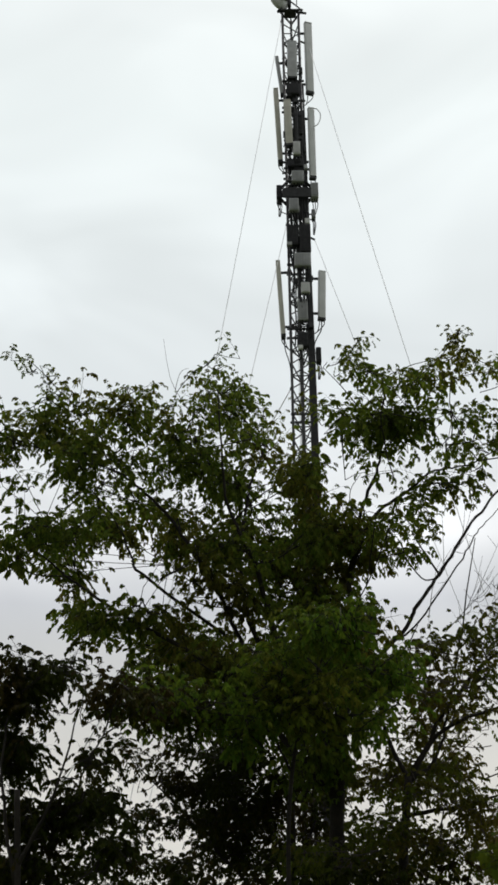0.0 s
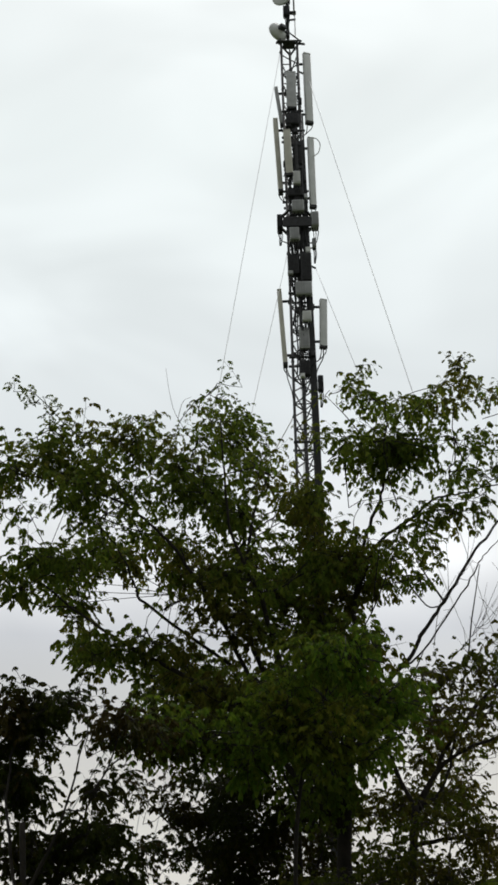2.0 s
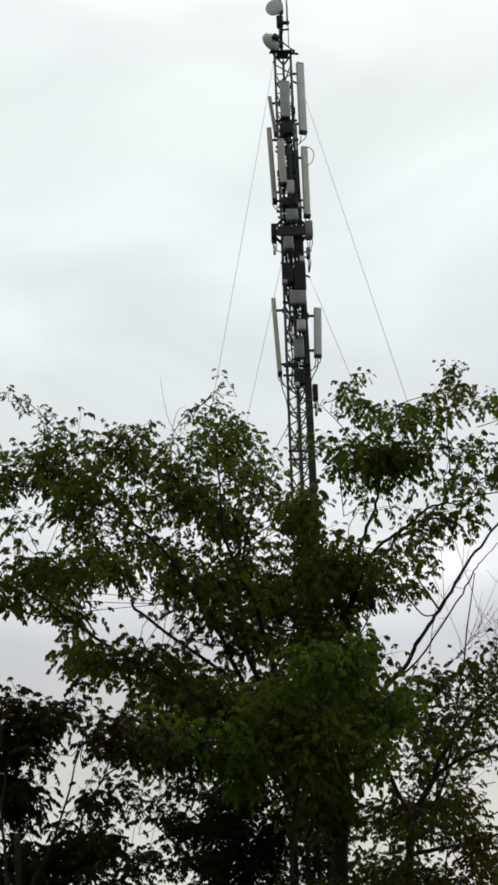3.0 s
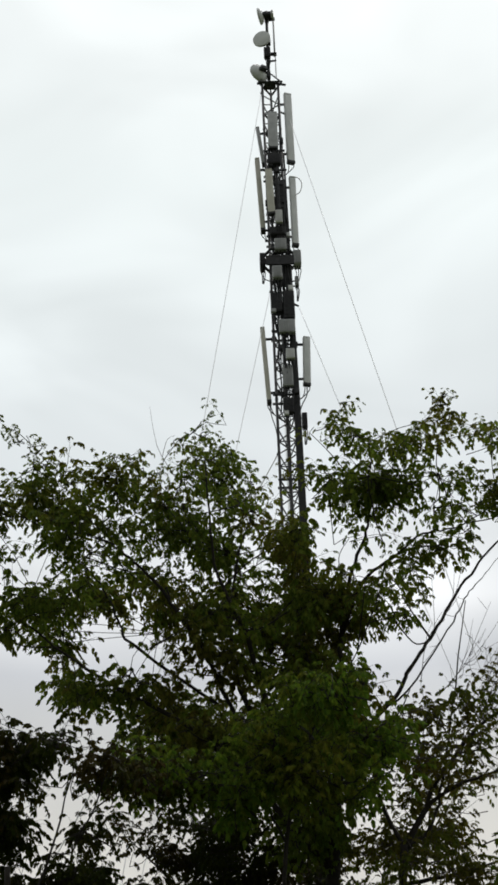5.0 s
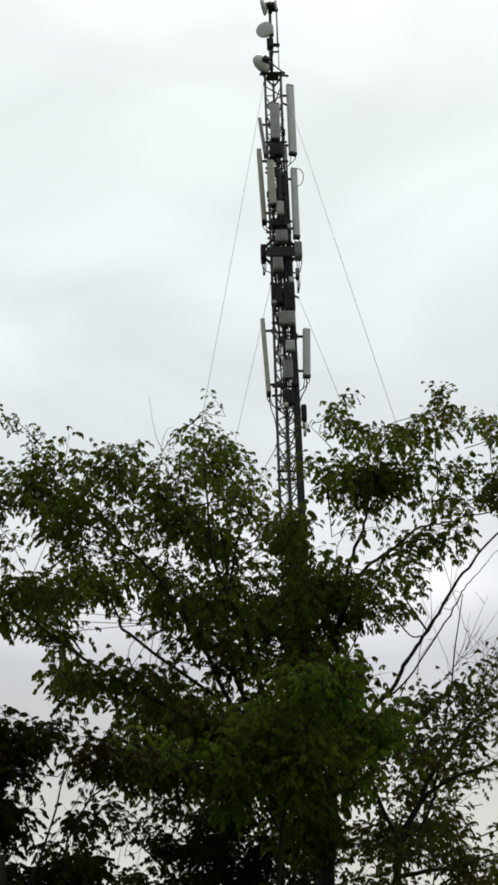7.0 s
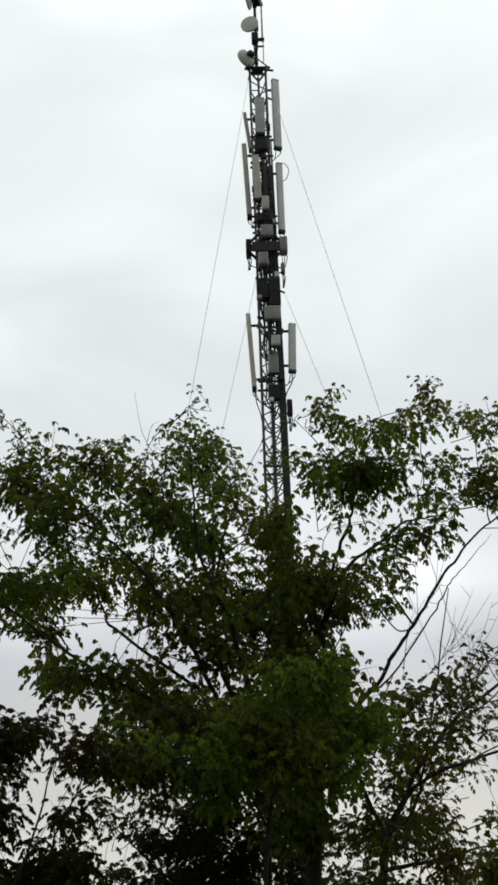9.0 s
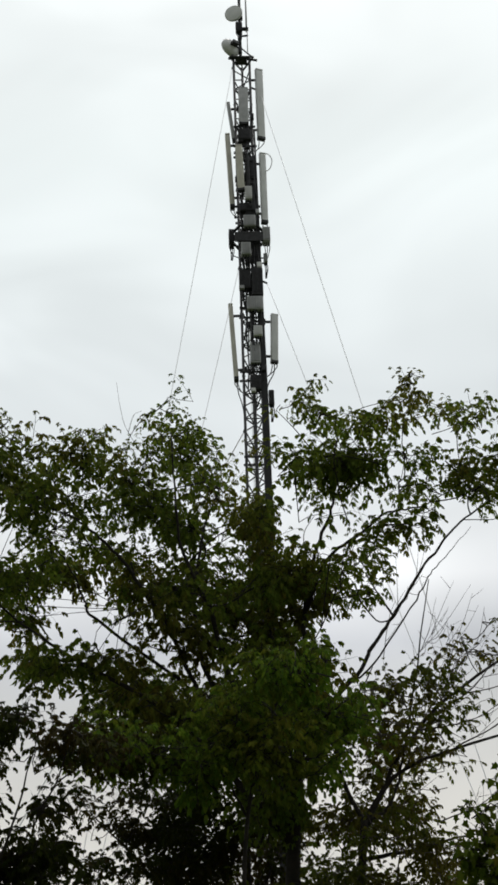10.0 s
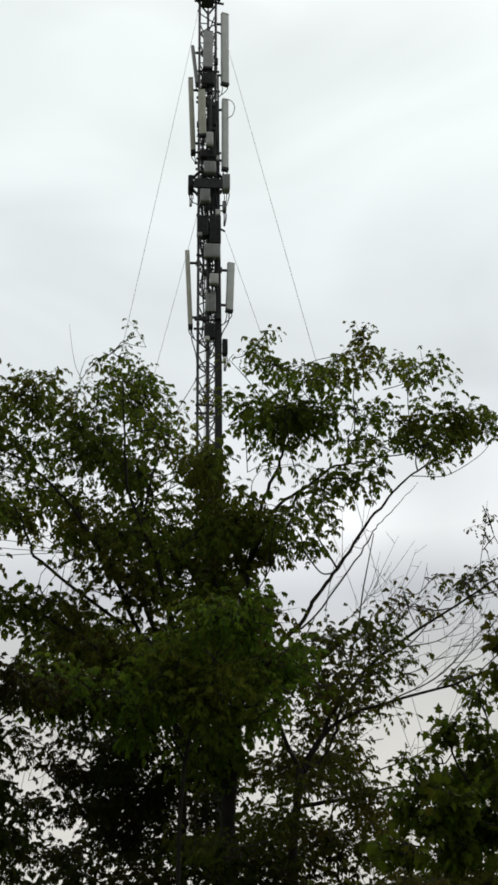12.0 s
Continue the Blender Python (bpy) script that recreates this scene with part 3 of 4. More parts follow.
def spray(rng, rise, length, nodes, leaf, broad=False):
    """A leafy shoot: an arching twig with pairs of compound (or broad) leaves. Chunks of the twig and of its leaves."""
    up = np.array((0.0, 0.0, 1.0))
    rise = math.radians(rise)
    pts = [np.zeros(3)]
    bend = rng.uniform(-0.35, 0.1)
    for k in range(5):
        a = rise + bend * k / 4
        pts.append(pts[-1] + np.array((math.cos(a), rng.uniform(-0.12, 0.12), math.sin(a))) * length / 5)
    line = np.array(pts)
    twig = [tube_data(line, 0.0045, 0.002, 4)]
    leaves = []
    spin = rng.uniform(0, 6.28)
    for k in range(nodes + 1):
        u = 0.18 + 0.82 * k / nodes
        i = min(int(u * 5), 4)
        p = line[i] + (line[i + 1] - line[i]) * (u * 5 - i)
        tang = line[i + 1] - line[i]
        tang /= np.linalg.norm(tang)
        s1 = np.cross(tang, (0.2, 0.9, 0.3))
        s1 /= np.linalg.norm(s1)
        s2 = np.cross(tang, s1)
        for half in ((0, 1) if k < nodes else (0,)):
            ang = spin + 1.571 * k + math.pi * half + rng.uniform(-0.4, 0.4)
            out = s1 * math.cos(ang) + s2 * math.sin(ang)
            d = out * 0.9 + tang * rng.uniform(0.2, 0.7) + up * rng.uniform(-0.15, 0.35)
            if k == nodes:
                d = tang + up * 0.1
            d /= np.linalg.norm(d)
            grow = leaf * rng.uniform(0.75, 1.2) * (0.8 if k == nodes else 1)
            stalk = grow * rng.uniform(0.6, 0.95)
            q = p + d * stalk - up * stalk * 0.12
            twig.append(tube_data([p, (p + q) / 2 + up * 0.006, q], 0.0016, 0.0012, 3))
            fall = d - up * rng.uniform(0.5, 1.5)
            fall /= np.linalg.norm(fall)
            n_up = up + 0.45 * rng.standard_normal(3)
            if broad:
                leaves.append(lobed_leaf(q, fall, n_up, grow * 1.7, rng))
                continue
            # a compound leaf: its stalk arches over and the leaflets hang from it in pairs
            lat = np.cross(d, up)
            lat /= np.linalg.norm(lat) + 1e-9
            span, sag = grow * rng.uniform(1.5, 2.0), rng.uniform(0.35, 0.8)
            arc = [q + d * (span * w) - up * (span * sag * w * w) for w in (0.0, 0.3, 0.6, 0.85, 1.0)]
            twig.append(tube_data([arc[0], arc[2], arc[4]], 0.0012, 0.0008, 3))
            for w in (1, 2, 3):
                run = arc[w + 1] - arc[w]
                run /= np.linalg.norm(run)
                for s in (-1, 1):
                    dd = run * rng.uniform(0.35, 0.75) + s * lat * rng.uniform(0.6, 1.0) - up * rng.uniform(0.2, 0.75)
                    leaves.append(leaflet(arc[w], dd, n_up + 0.3 * rng.standard_normal(3), grow * rng.uniform(0.8, 1.1), grow * rng.uniform(0.42, 0.54), 0.25, rng))
            leaves.append(leaflet(arc[3], arc[4] - arc[3] - up * 0.01, n_up, grow * 1.1, grow * 0.5, 0.25, rng))
    return twig, leaves


class Sprays:
    """Some sprays of one kind, as meshes to share and as arrays to join."""
    def __init__(self, seed, leaf_mat, twig_mat, leaf=0.066, length=0.46, nodes=4, broad=False, rises=(5, 20, 35, 50, 65, 80, 28, 42)):
        rng = np.random.default_rng(seed)
        self.items = []
        for rise in rises:
            tw, lv = spray(rng, rise, length * rng.uniform(0.8, 1.2), nodes, leaf, broad)
            verts, faces, ids, base = [], [], [], 0
            for mat_id, group in ((0, tw), (1, lv)):
                for v, f in group:
                    verts.append(v)
                    faces += [tuple(i + base for i in q) for q in f]
                    ids += [mat_id] * len(f)
                    base += len(v)
            v = np.concatenate(verts)
            me = bpy.data.meshes.new("leaf_spray")
            me.from_pydata(v.tolist(), [], faces)
            for m in (twig_mat, leaf_mat):
                me.materials.append(m)
            me.polygons.foreach_set("material_index", ids)
            sizes = np.array([len(f) for f in faces])
            self.items.append((me, v, np.concatenate([np.array(f) for f in faces]), sizes, np.array(ids)))
        self.mats = (twig_mat, leaf_mat)


def join_sprays(name, kinds, placed, parent):
    """One mesh out of many placed sprays."""
    vs, loops, sizes, ids, base = [], [], [], [], 0
    for k, m in placed:
        _, v, lp, sz, idx = kinds.items[k]
        a = np.array(m)
        vs.append(v @ a[:3, :3].T + a[:3, 3])
        loops.append(lp + base)
        sizes.append(sz)
        ids.append(idx)
        base += len(v)
    vs, loops, sizes, ids = (np.concatenate(q) for q in (vs, loops, sizes, ids))
    me = bpy.data.meshes.new(name)
    me.vertices.add(len(vs))
    me.vertices.foreach_set("co", vs.ravel())
    me.loops.add(len(loops))
    me.loops.foreach_set("vertex_index", loops.astype(np.int32))
    me.polygons.add(len(sizes))
    me.polygons.foreach_set("loop_start", (np.cumsum(sizes) - sizes).astype(np.int32))
    for m in kinds.mats:
        me.materials.append(m)
    me.polygons.foreach_set("material_index", ids.astype(np.int32))
    me.update(calc_edges=True)
    me.validate()
    ob = new(name, me)
    ob.parent = parent
    return tagged(ob, kind="stuff")


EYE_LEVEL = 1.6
# foliage gaps cut along the camera's sight lines to fit its view: x, z, half width, half height at 12 m off
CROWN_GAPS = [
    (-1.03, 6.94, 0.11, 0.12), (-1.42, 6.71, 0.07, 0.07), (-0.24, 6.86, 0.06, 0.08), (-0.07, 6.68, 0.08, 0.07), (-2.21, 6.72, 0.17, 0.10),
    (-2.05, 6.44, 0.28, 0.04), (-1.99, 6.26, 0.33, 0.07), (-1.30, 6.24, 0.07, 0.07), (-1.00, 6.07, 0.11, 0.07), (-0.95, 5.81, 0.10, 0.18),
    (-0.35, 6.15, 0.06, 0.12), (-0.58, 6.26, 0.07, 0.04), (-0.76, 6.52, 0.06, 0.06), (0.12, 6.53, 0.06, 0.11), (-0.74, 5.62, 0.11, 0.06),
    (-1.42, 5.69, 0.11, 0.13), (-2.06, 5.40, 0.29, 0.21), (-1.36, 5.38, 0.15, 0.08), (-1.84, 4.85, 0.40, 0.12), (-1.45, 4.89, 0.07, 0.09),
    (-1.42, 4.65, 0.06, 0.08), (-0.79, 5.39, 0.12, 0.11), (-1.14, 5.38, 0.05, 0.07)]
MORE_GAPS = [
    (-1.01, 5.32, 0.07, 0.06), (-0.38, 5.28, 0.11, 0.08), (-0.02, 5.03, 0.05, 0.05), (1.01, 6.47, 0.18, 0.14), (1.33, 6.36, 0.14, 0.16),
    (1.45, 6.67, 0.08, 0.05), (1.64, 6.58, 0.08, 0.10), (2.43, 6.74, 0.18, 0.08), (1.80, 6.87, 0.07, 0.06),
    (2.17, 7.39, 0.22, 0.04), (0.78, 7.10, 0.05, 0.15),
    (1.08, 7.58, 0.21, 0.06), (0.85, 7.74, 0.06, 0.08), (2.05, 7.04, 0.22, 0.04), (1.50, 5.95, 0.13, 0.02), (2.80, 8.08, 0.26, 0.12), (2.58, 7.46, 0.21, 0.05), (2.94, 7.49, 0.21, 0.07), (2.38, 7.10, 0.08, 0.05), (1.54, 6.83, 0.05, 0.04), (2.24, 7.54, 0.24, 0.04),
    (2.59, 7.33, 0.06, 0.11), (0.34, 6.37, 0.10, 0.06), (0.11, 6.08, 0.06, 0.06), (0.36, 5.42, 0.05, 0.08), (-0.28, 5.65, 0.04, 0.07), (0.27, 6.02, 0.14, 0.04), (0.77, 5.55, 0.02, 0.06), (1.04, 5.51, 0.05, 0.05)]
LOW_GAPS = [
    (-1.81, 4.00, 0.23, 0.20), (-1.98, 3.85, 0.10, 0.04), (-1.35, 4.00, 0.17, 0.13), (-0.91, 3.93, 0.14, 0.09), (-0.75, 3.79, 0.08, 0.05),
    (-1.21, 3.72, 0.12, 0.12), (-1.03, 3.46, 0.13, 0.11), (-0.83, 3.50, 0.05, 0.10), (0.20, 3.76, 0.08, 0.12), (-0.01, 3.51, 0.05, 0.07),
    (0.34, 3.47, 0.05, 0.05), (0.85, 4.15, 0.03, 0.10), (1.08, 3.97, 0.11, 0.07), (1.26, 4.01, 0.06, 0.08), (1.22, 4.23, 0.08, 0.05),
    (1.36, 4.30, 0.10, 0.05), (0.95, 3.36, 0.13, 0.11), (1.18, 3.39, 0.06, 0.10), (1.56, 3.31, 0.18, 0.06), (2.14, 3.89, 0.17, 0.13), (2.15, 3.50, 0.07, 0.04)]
VIEW_GAPS = np.array(CROWN_GAPS + MORE_GAPS + LOW_GAPS)
TIGHT_GAPS = VIEW_GAPS - (0.0, 0.0, 0.035, 0.035)


def in_view_gap(p, gaps):
    """Whether a shoot at p, with the reach of its leaves, would close a gap in the camera's view."""
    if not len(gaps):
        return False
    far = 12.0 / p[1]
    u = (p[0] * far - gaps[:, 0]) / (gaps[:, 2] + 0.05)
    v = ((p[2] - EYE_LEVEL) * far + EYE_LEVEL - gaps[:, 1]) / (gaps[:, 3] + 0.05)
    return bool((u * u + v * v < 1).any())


def build_tree(label, trunk, limbs, crowns, kinds, bark, seed, trunk_r, limb_r, near=220, bare=(), slim=(), dead=(), kind_name="tree", gaps=(), layered=0.0):
    """A tree: trunk, limbs, twigs that reach every lobe of the crown, and leafy sprays in the lobes.
    crowns: lists of lobes (x, y, z of the middle, half width, half height), sprays to the square metre, how far the sprays reach past a lobe, and their size. Sprays nearest to the camera's side are parts, the rest one mesh."""
    rng = np.random.default_rng(seed)
    tree = thing(kind_name, pose(trunk[0][0], trunk[0][1], 0), label, kind_name)
    o = np.array((trunk[0][0], trunk[0][1], 0.0))
    root = [(trunk[0][0], trunk[0][1], -0.1), (trunk[0][0] + 0.02, trunk[0][1], trunk[0][2] * 0.5)] + list(trunk)
    line = smooth_line(root, 6) - o
    v, f = tube_data(line, trunk_r, trunk_r * 0.55, 14, 0.07, rng)
    mesh_object("trunk", [(v, f)], [bark], tree)
    skeleton_points, skeleton_r = [], []
    for i, pts in enumerate(limbs):
        ln = smooth_line(pts, 6)
        ln[1:-1] += rng.normal(0, 0.006, ln[1:-1].shape)
        thick = limb_r * dict(slim).get(i, 1.0)
        mesh_object("limb", [tube_data(ln - o, thick, thick * 0.2, 9, 0.10, rng)], [bark], tree)
        cut = len(ln) // 3
        skeleton_points.append(ln[cut:])
        skeleton_r.append(np.linspace(limb_r, limb_r * 0.22, len(ln))[cut:])
    nodes, node_r = np.concatenate(skeleton_points), np.concatenate(skeleton_r)
    twigs, placed = [], []
    for x, y, z, rx, rz, density, reach, size in [(*q, d, e, s) for lobes, d, e, s in crowns for q in lobes]:
        area = math.pi * rx * rz
        rx, rz = max(rx - reach, 0.04), max(rz - reach, 0.04)
        c = np.array((x, y, z))
        low = c - (0, 0, rz * 0.6)
        d = np.linalg.norm(nodes - low, axis=1) + 1.2 * np.maximum(0, nodes[:, 2] - low[2])
        j = int(d.argmin())
        foot = nodes[j]
        if rx <= 0.04:
            # a lone shoot springs from the leaves just below it
            gap_to = np.linalg.norm(foot - c)
            if gap_to > 0.5:
                foot = c + (foot - c) * (0.2 / gap_to, 0.2 / gap_to, 0.0) - (0, 0, 0.34)
        mid = (foot + c) / 2 + (0, 0, -0.03) + rng.normal(0, 0.02 + 0.03 * (rx > 0.04), 3)
        r0 = min(node_r[j] * 0.6, 0.003 + 0.035 * rx)
        arm = smooth_line([foot, mid, c], 4)
        if not in_view_gap(c, gaps):
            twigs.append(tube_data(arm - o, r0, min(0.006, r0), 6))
        nodes, node_r = np.concatenate((nodes, arm[2:])), np.concatenate((node_r, np.full(len(arm) - 2, 0.010)))
        ry = 0.75 * (rx + rz) / 2 + 0.15
        count = max(1, round(area * density))
        hubs = [c] + [c + rng.normal(0, 0.45, 3) * (rx, ry, rz) for _ in range(max(1, count // 5))]
        hubs = hubs[:1] + [h for h in hubs[1:] if not in_view_gap(h, gaps)]
        for h in hubs[1:]:
            k = rng.integers(len(arm) // 2, len(arm))
            twigs.append(tube_data(smooth_line([arm[k], (arm[k] + h) / 2 + rng.normal(0, 0.03, 3), h], 3) - o, 0.006, 0.004, 4))
        hubs = np.array(hubs)
        for _ in range(count):
            way = rng.standard_normal(3)
            way /= np.linalg.norm(way)
            p = c + way * (rx, ry, rz) * rng.uniform(0.02, 1.0) ** 0.38
            if rng.random() < layered:
                # most shoots gather in flat tiers round the twigs' ends
                p = hubs[rng.integers(len(hubs))] + rng.normal(0, 1, 3) * (0.15, 0.15, 0.045)
            # leave the camera's sight lines to the sky clear of shoots
            if in_view_gap(p, gaps):
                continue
            h = hubs[np.linalg.norm(hubs - p, axis=1).argmin()]
            # the shoot starts short of its place and grows outwards and up
            out = way * (1.0, 1.0, 0.8) + (0, 0, 0.35)
            yaw = math.atan2(out[1], out[0]) + rng.normal(0, 0.5)
            el = math.degrees(math.atan2(out[2], math.hypot(out[0], out[1]))) * (1 - 0.5 * layered)
            k = int(np.argmin([abs(r - el) for r in (5, 20, 35, 50, 65, 80, 28, 42)])) if rng.random() < 0.6 else int(rng.integers(8))
            scale_of = size * rng.uniform(0.7, 1.1)
            rise = math.radians((5, 20, 35, 50, 65, 80, 28, 42)[k])
            start = p - np.array((math.cos(rise) * math.cos(yaw), math.cos(rise) * math.sin(yaw), math.sin(rise))) * 0.19 * scale_of
            if np.linalg.norm(start - h) > 0.05:
                twigs.append(tube_data([h - o, (h + start) / 2 - o + rng.normal(0, 0.015, 3), start - o], 0.0045, 0.0035, 3))
            m = Matrix.Translation(start - o) @ Matrix.Rotation(yaw, 4, "Z") @ Matrix.Rotation(rng.normal(0, 0.22), 4, "X") @ Matrix.Rotation(rng.normal(0, 0.15), 4, "Y") @ Matrix.Scale(scale_of, 4)
            placed.append((k, m))
    # bare shoots: a start, an end and a thickness
    for a, b, r in bare:
        a, b = np.array(a), np.array(b)
        ln = smooth_line([a, a + (b - a) * 0.5 + rng.normal(0, 0.04, 3) - (0, 0, 0.09), b], 5)
        twigs.append(tube_data(ln - o, r, r * 0.35, 5))
        for k in range(10):
            q = ln[rng.integers(2, len(ln))]
            w = (b - a) / np.linalg.norm(b - a) + rng.normal(0, 0.34, 3) * (1, 0.8, 1) + (0, 0, 0.2)
            e = q + w * rng.uniform(0.12, 0.5)
            tip = smooth_line([q, (q + e) / 2 + rng.normal(0, 0.02, 3) - (0, 0, 0.05), e], 4)
            twigs.append(tube_data(tip - o, 0.0038, 0.0016, 3))
            if rng.random() < 0.6:
                g = tip[-2]
                twigs.append(tube_data([g - o, g - o + rng.normal(0, 0.09, 3) + (0, 0, 0.06)], 0.003, 0.0015, 3))
    tagged(mesh_object("twig_mass", twigs, [kinds.mats[0]], tree), kind="stuff")
    for pts, r in dead:
        mesh_object("dead_twig", [tube_data(smooth_line(pts, 5) - o, r, r * 0.4, 5)], [BARE], tree, "bare grey twig")
    placed.sort(key=lambda q: q[1].translation.y)
    for k, m in placed[:near]:
        ob = new("leaf_spray", kinds.items[k][0])
        ob.parent = tree
        ob.matrix_basis = m
    if placed[near:]:
        join_sprays("crown", kinds, placed[near:], tree)
    return tree


# crowns, lobe by lobe: x, y, z, half width, half height
LEFT_CROWN = [
    (-1.96, 11.37, 7.16, 0.1, 0.19), (-2.21, 11.05, 6.6, 0.29, 0.23), (-1.9, 11.75, 6.97, 0.45, 0.34), (-1.13, 11.17, 6.93, 0.32, 0.27),
    (-1.3, 10.96, 6.32, 0.52, 0.31), (-0.62, 11.76, 6.9, 0.39, 0.34), (-0.2, 13.0, 7.86, 0.31, 0.41), (0.14, 12.72, 7.29, 0.33, 0.3),
    (-0.13, 12.64, 6.74, 0.59, 0.35), (0.52, 11.33, 6.31, 0.24, 0.23), (0.58, 12.09, 6.38, 0.25, 0.27), (0.56, 11.46, 5.74, 0.26, 0.28),
    (-2.03, 11.21, 6.17, 0.31, 0.11), (-1.95, 11.05, 5.73, 0.38, 0.19), (-2.13, 11.31, 5.5, 0.23, 0.19), (-1.58, 13.03, 6.46, 0.57, 0.35)]
LOW_CROWN = [
    (-0.8, 13.09, 6.35, 0.6, 0.41), (0.19, 13.04, 6.31, 0.51, 0.41), (-1.91, 13.02, 5.83, 0.44, 0.28), (-1.01, 11.56, 5.19, 0.52, 0.3),
    (-0.23, 11.84, 5.27, 0.48, 0.3), (0.43, 12.6, 5.55, 0.45, 0.32), (-1.6, 12.86, 5.27, 0.34, 0.21), (-0.84, 13.15, 5.07, 0.52, 0.33),
    (0.03, 13.21, 5.02, 0.7, 0.38), (0.81, 11.3, 4.85, 0.43, 0.28), (0.85, 12.55, 4.73, 0.66, 0.36), (-0.59, 12.71, 4.45, 0.61, 0.25),
    (0.29, 12.31, 4.24, 0.75, 0.29), (0.97, 11.53, 4.07, 0.45, 0.22), (0.56, 11.7, 3.76, 0.35, 0.17), (-0.23, 11.4, 4.5, 0.45, 0.2),
    (1.24, 11.6, 4.49, 0.31, 0.21), (0.49, 12.0, 3.51, 0.3, 0.2), (0.39, 12.6, 3.95, 0.32, 0.17)]
RIGHT_CROWN = [
    (0.93, 11.56, 7.62, 0.25, 0.19), (1.37, 12.9, 8.04, 0.34, 0.28), (1.79, 12.16, 7.69, 0.35, 0.26), (2.35, 12.84, 8.34, 0.16, 0.23),
    (2.52, 12.77, 7.85, 0.23, 0.19), (1.14, 12.02, 7.09, 0.37, 0.34), (1.57, 11.81, 6.96, 0.48, 0.28), (2.2, 12.22, 7.13, 0.43, 0.29),
    (0.94, 11.85, 6.46, 0.28, 0.21), (1.39, 11.25, 6.3, 0.32, 0.13), (1.93, 11.57, 6.31, 0.46, 0.16), (0.86, 12.69, 6.3, 0.26, 0.34),
    (1.25, 11.0, 5.64, 0.28, 0.16), (1.47, 11.0, 5.43, 0.18, 0.13), (0.98, 12.28, 5.71, 0.31, 0.26), (0.88, 11.52, 6.98, 0.16, 0.24),
    (1.52, 12.08, 6.16, 0.39, 0.12), (1.1, 11.94, 5.82, 0.3, 0.23)]
FAR_CROWN = [
    (2.58, 11.75, 7.47, 0.26, 0.14), (3.08, 12.8, 8.14, 0.14, 0.06), (2.64, 11.51, 6.64, 0.31, 0.21), (3.09, 11.86, 7.01, 0.24, 0.25),
    (3.32, 11.52, 6.92, 0.14, 0.17), (3.83, 12.21, 7.51, 0.09, 0.13), (2.26, 11.64, 6.52, 0.34, 0.15), (2.43, 11.77, 7.06, 0.32, 0.22)]
# single shoots that stand out of the crown
SHOOTS = [
    (-2.25, 11.84, 7.91), (-2.19, 12.03, 7.90), (-2.09, 11.92, 7.69), (-2.02, 12.06, 7.61), (-1.90, 12.08, 7.67), (-1.68, 11.74, 7.37),
    (-1.56, 11.71, 7.36), (-1.23, 12.20, 7.74), (-1.08, 11.86, 7.55), (-0.94, 11.84, 7.40), (-0.59, 12.30, 7.98), (-0.33, 11.98, 7.98),
    (-0.31, 12.20, 7.97), (-0.40, 11.99, 7.58), (-0.23, 12.08, 7.63), (-0.14, 11.79, 7.57), (-0.04, 12.08, 7.68), (0.15, 12.22, 7.49),
    (-1.41, 12.01, 7.38), (-2.36, 12.14, 7.42), (-0.78, 12.10, 7.50), (-0.54, 11.74, 7.23)]
MORE_SHOOTS = [
    (0.83, 12.15, 8.00), (1.02, 12.05, 8.00), (1.16, 11.88, 8.14), (1.21, 11.72, 7.69), (1.42, 12.22, 7.90), (1.67, 11.98, 7.70),
    (0.95, 12.13, 7.87), (1.93, 12.23, 8.02), (2.23, 12.13, 8.35), (2.20, 12.25, 8.28), (2.26, 11.94, 8.02), (2.39, 12.18, 8.11),
    (2.61, 11.97, 7.81), (2.78, 12.26, 7.99), (2.75, 12.23, 7.78), (2.75, 11.76, 7.61), (2.89, 11.78, 7.69), (3.04, 11.83, 7.31),
    (2.78, 12.28, 7.51), (2.62, 11.96, 7.26), (3.45, 12.08, 7.37), (3.33, 11.88, 7.18), (3.22, 12.00, 7.21)]
# flat tiers of foliage along the limbs
TIERS = [
    (1.64, 11.8, 6.14, 0.36, 0.08), (1.44, 11.8, 5.69, 0.20, 0.07), (1.27, 11.8, 7.15, 0.38, 0.12), (1.95, 11.8, 6.85, 0.38, 0.06),
    (2.03, 11.8, 7.14, 0.33, 0.06), (-1.82, 11.8, 6.86, 0.33, 0.15), (-1.42, 11.8, 6.46, 0.31, 0.10), (-0.60, 11.8, 6.64, 0.23, 0.13),
    (-0.70, 11.8, 6.06, 0.36, 0.13), (-1.84, 11.8, 5.92, 0.41, 0.12), (0.02, 11.8, 6.93, 0.18, 0.12), (-1.17, 11.8, 5.07, 0.31, 0.13),
    (-0.22, 11.8, 5.79, 0.26, 0.21), (2.87, 12.0, 6.97, 0.18, 0.14), (3.24, 12.0, 7.06, 0.18, 0.11), (2.40, 12.0, 6.91, 0.31, 0.05)]
FILL = [
    (-1.33, 11.71, 6.55, 1.26, 0.6), (-0.12, 12.11, 6.58, 0.96, 0.67), (-0.76, 11.62, 5.53, 1.48, 0.55), (-1.78, 12.01, 5.91, 0.77, 0.41),
    (0.33, 12.94, 5.97, 0.76, 0.8), (-0.24, 11.93, 4.64, 1.21, 0.53), (1.31, 11.42, 6.99, 0.76, 0.6), (1.97, 11.47, 7.01, 0.6, 0.48),
    (1.07, 11.67, 6.21, 0.6, 0.64), (0.86, 12.65, 4.81, 0.72, 0.51), (2.69, 11.98, 6.85, 0.35, 0.38), (3.16, 11.86, 7.11, 0.47, 0.32)]
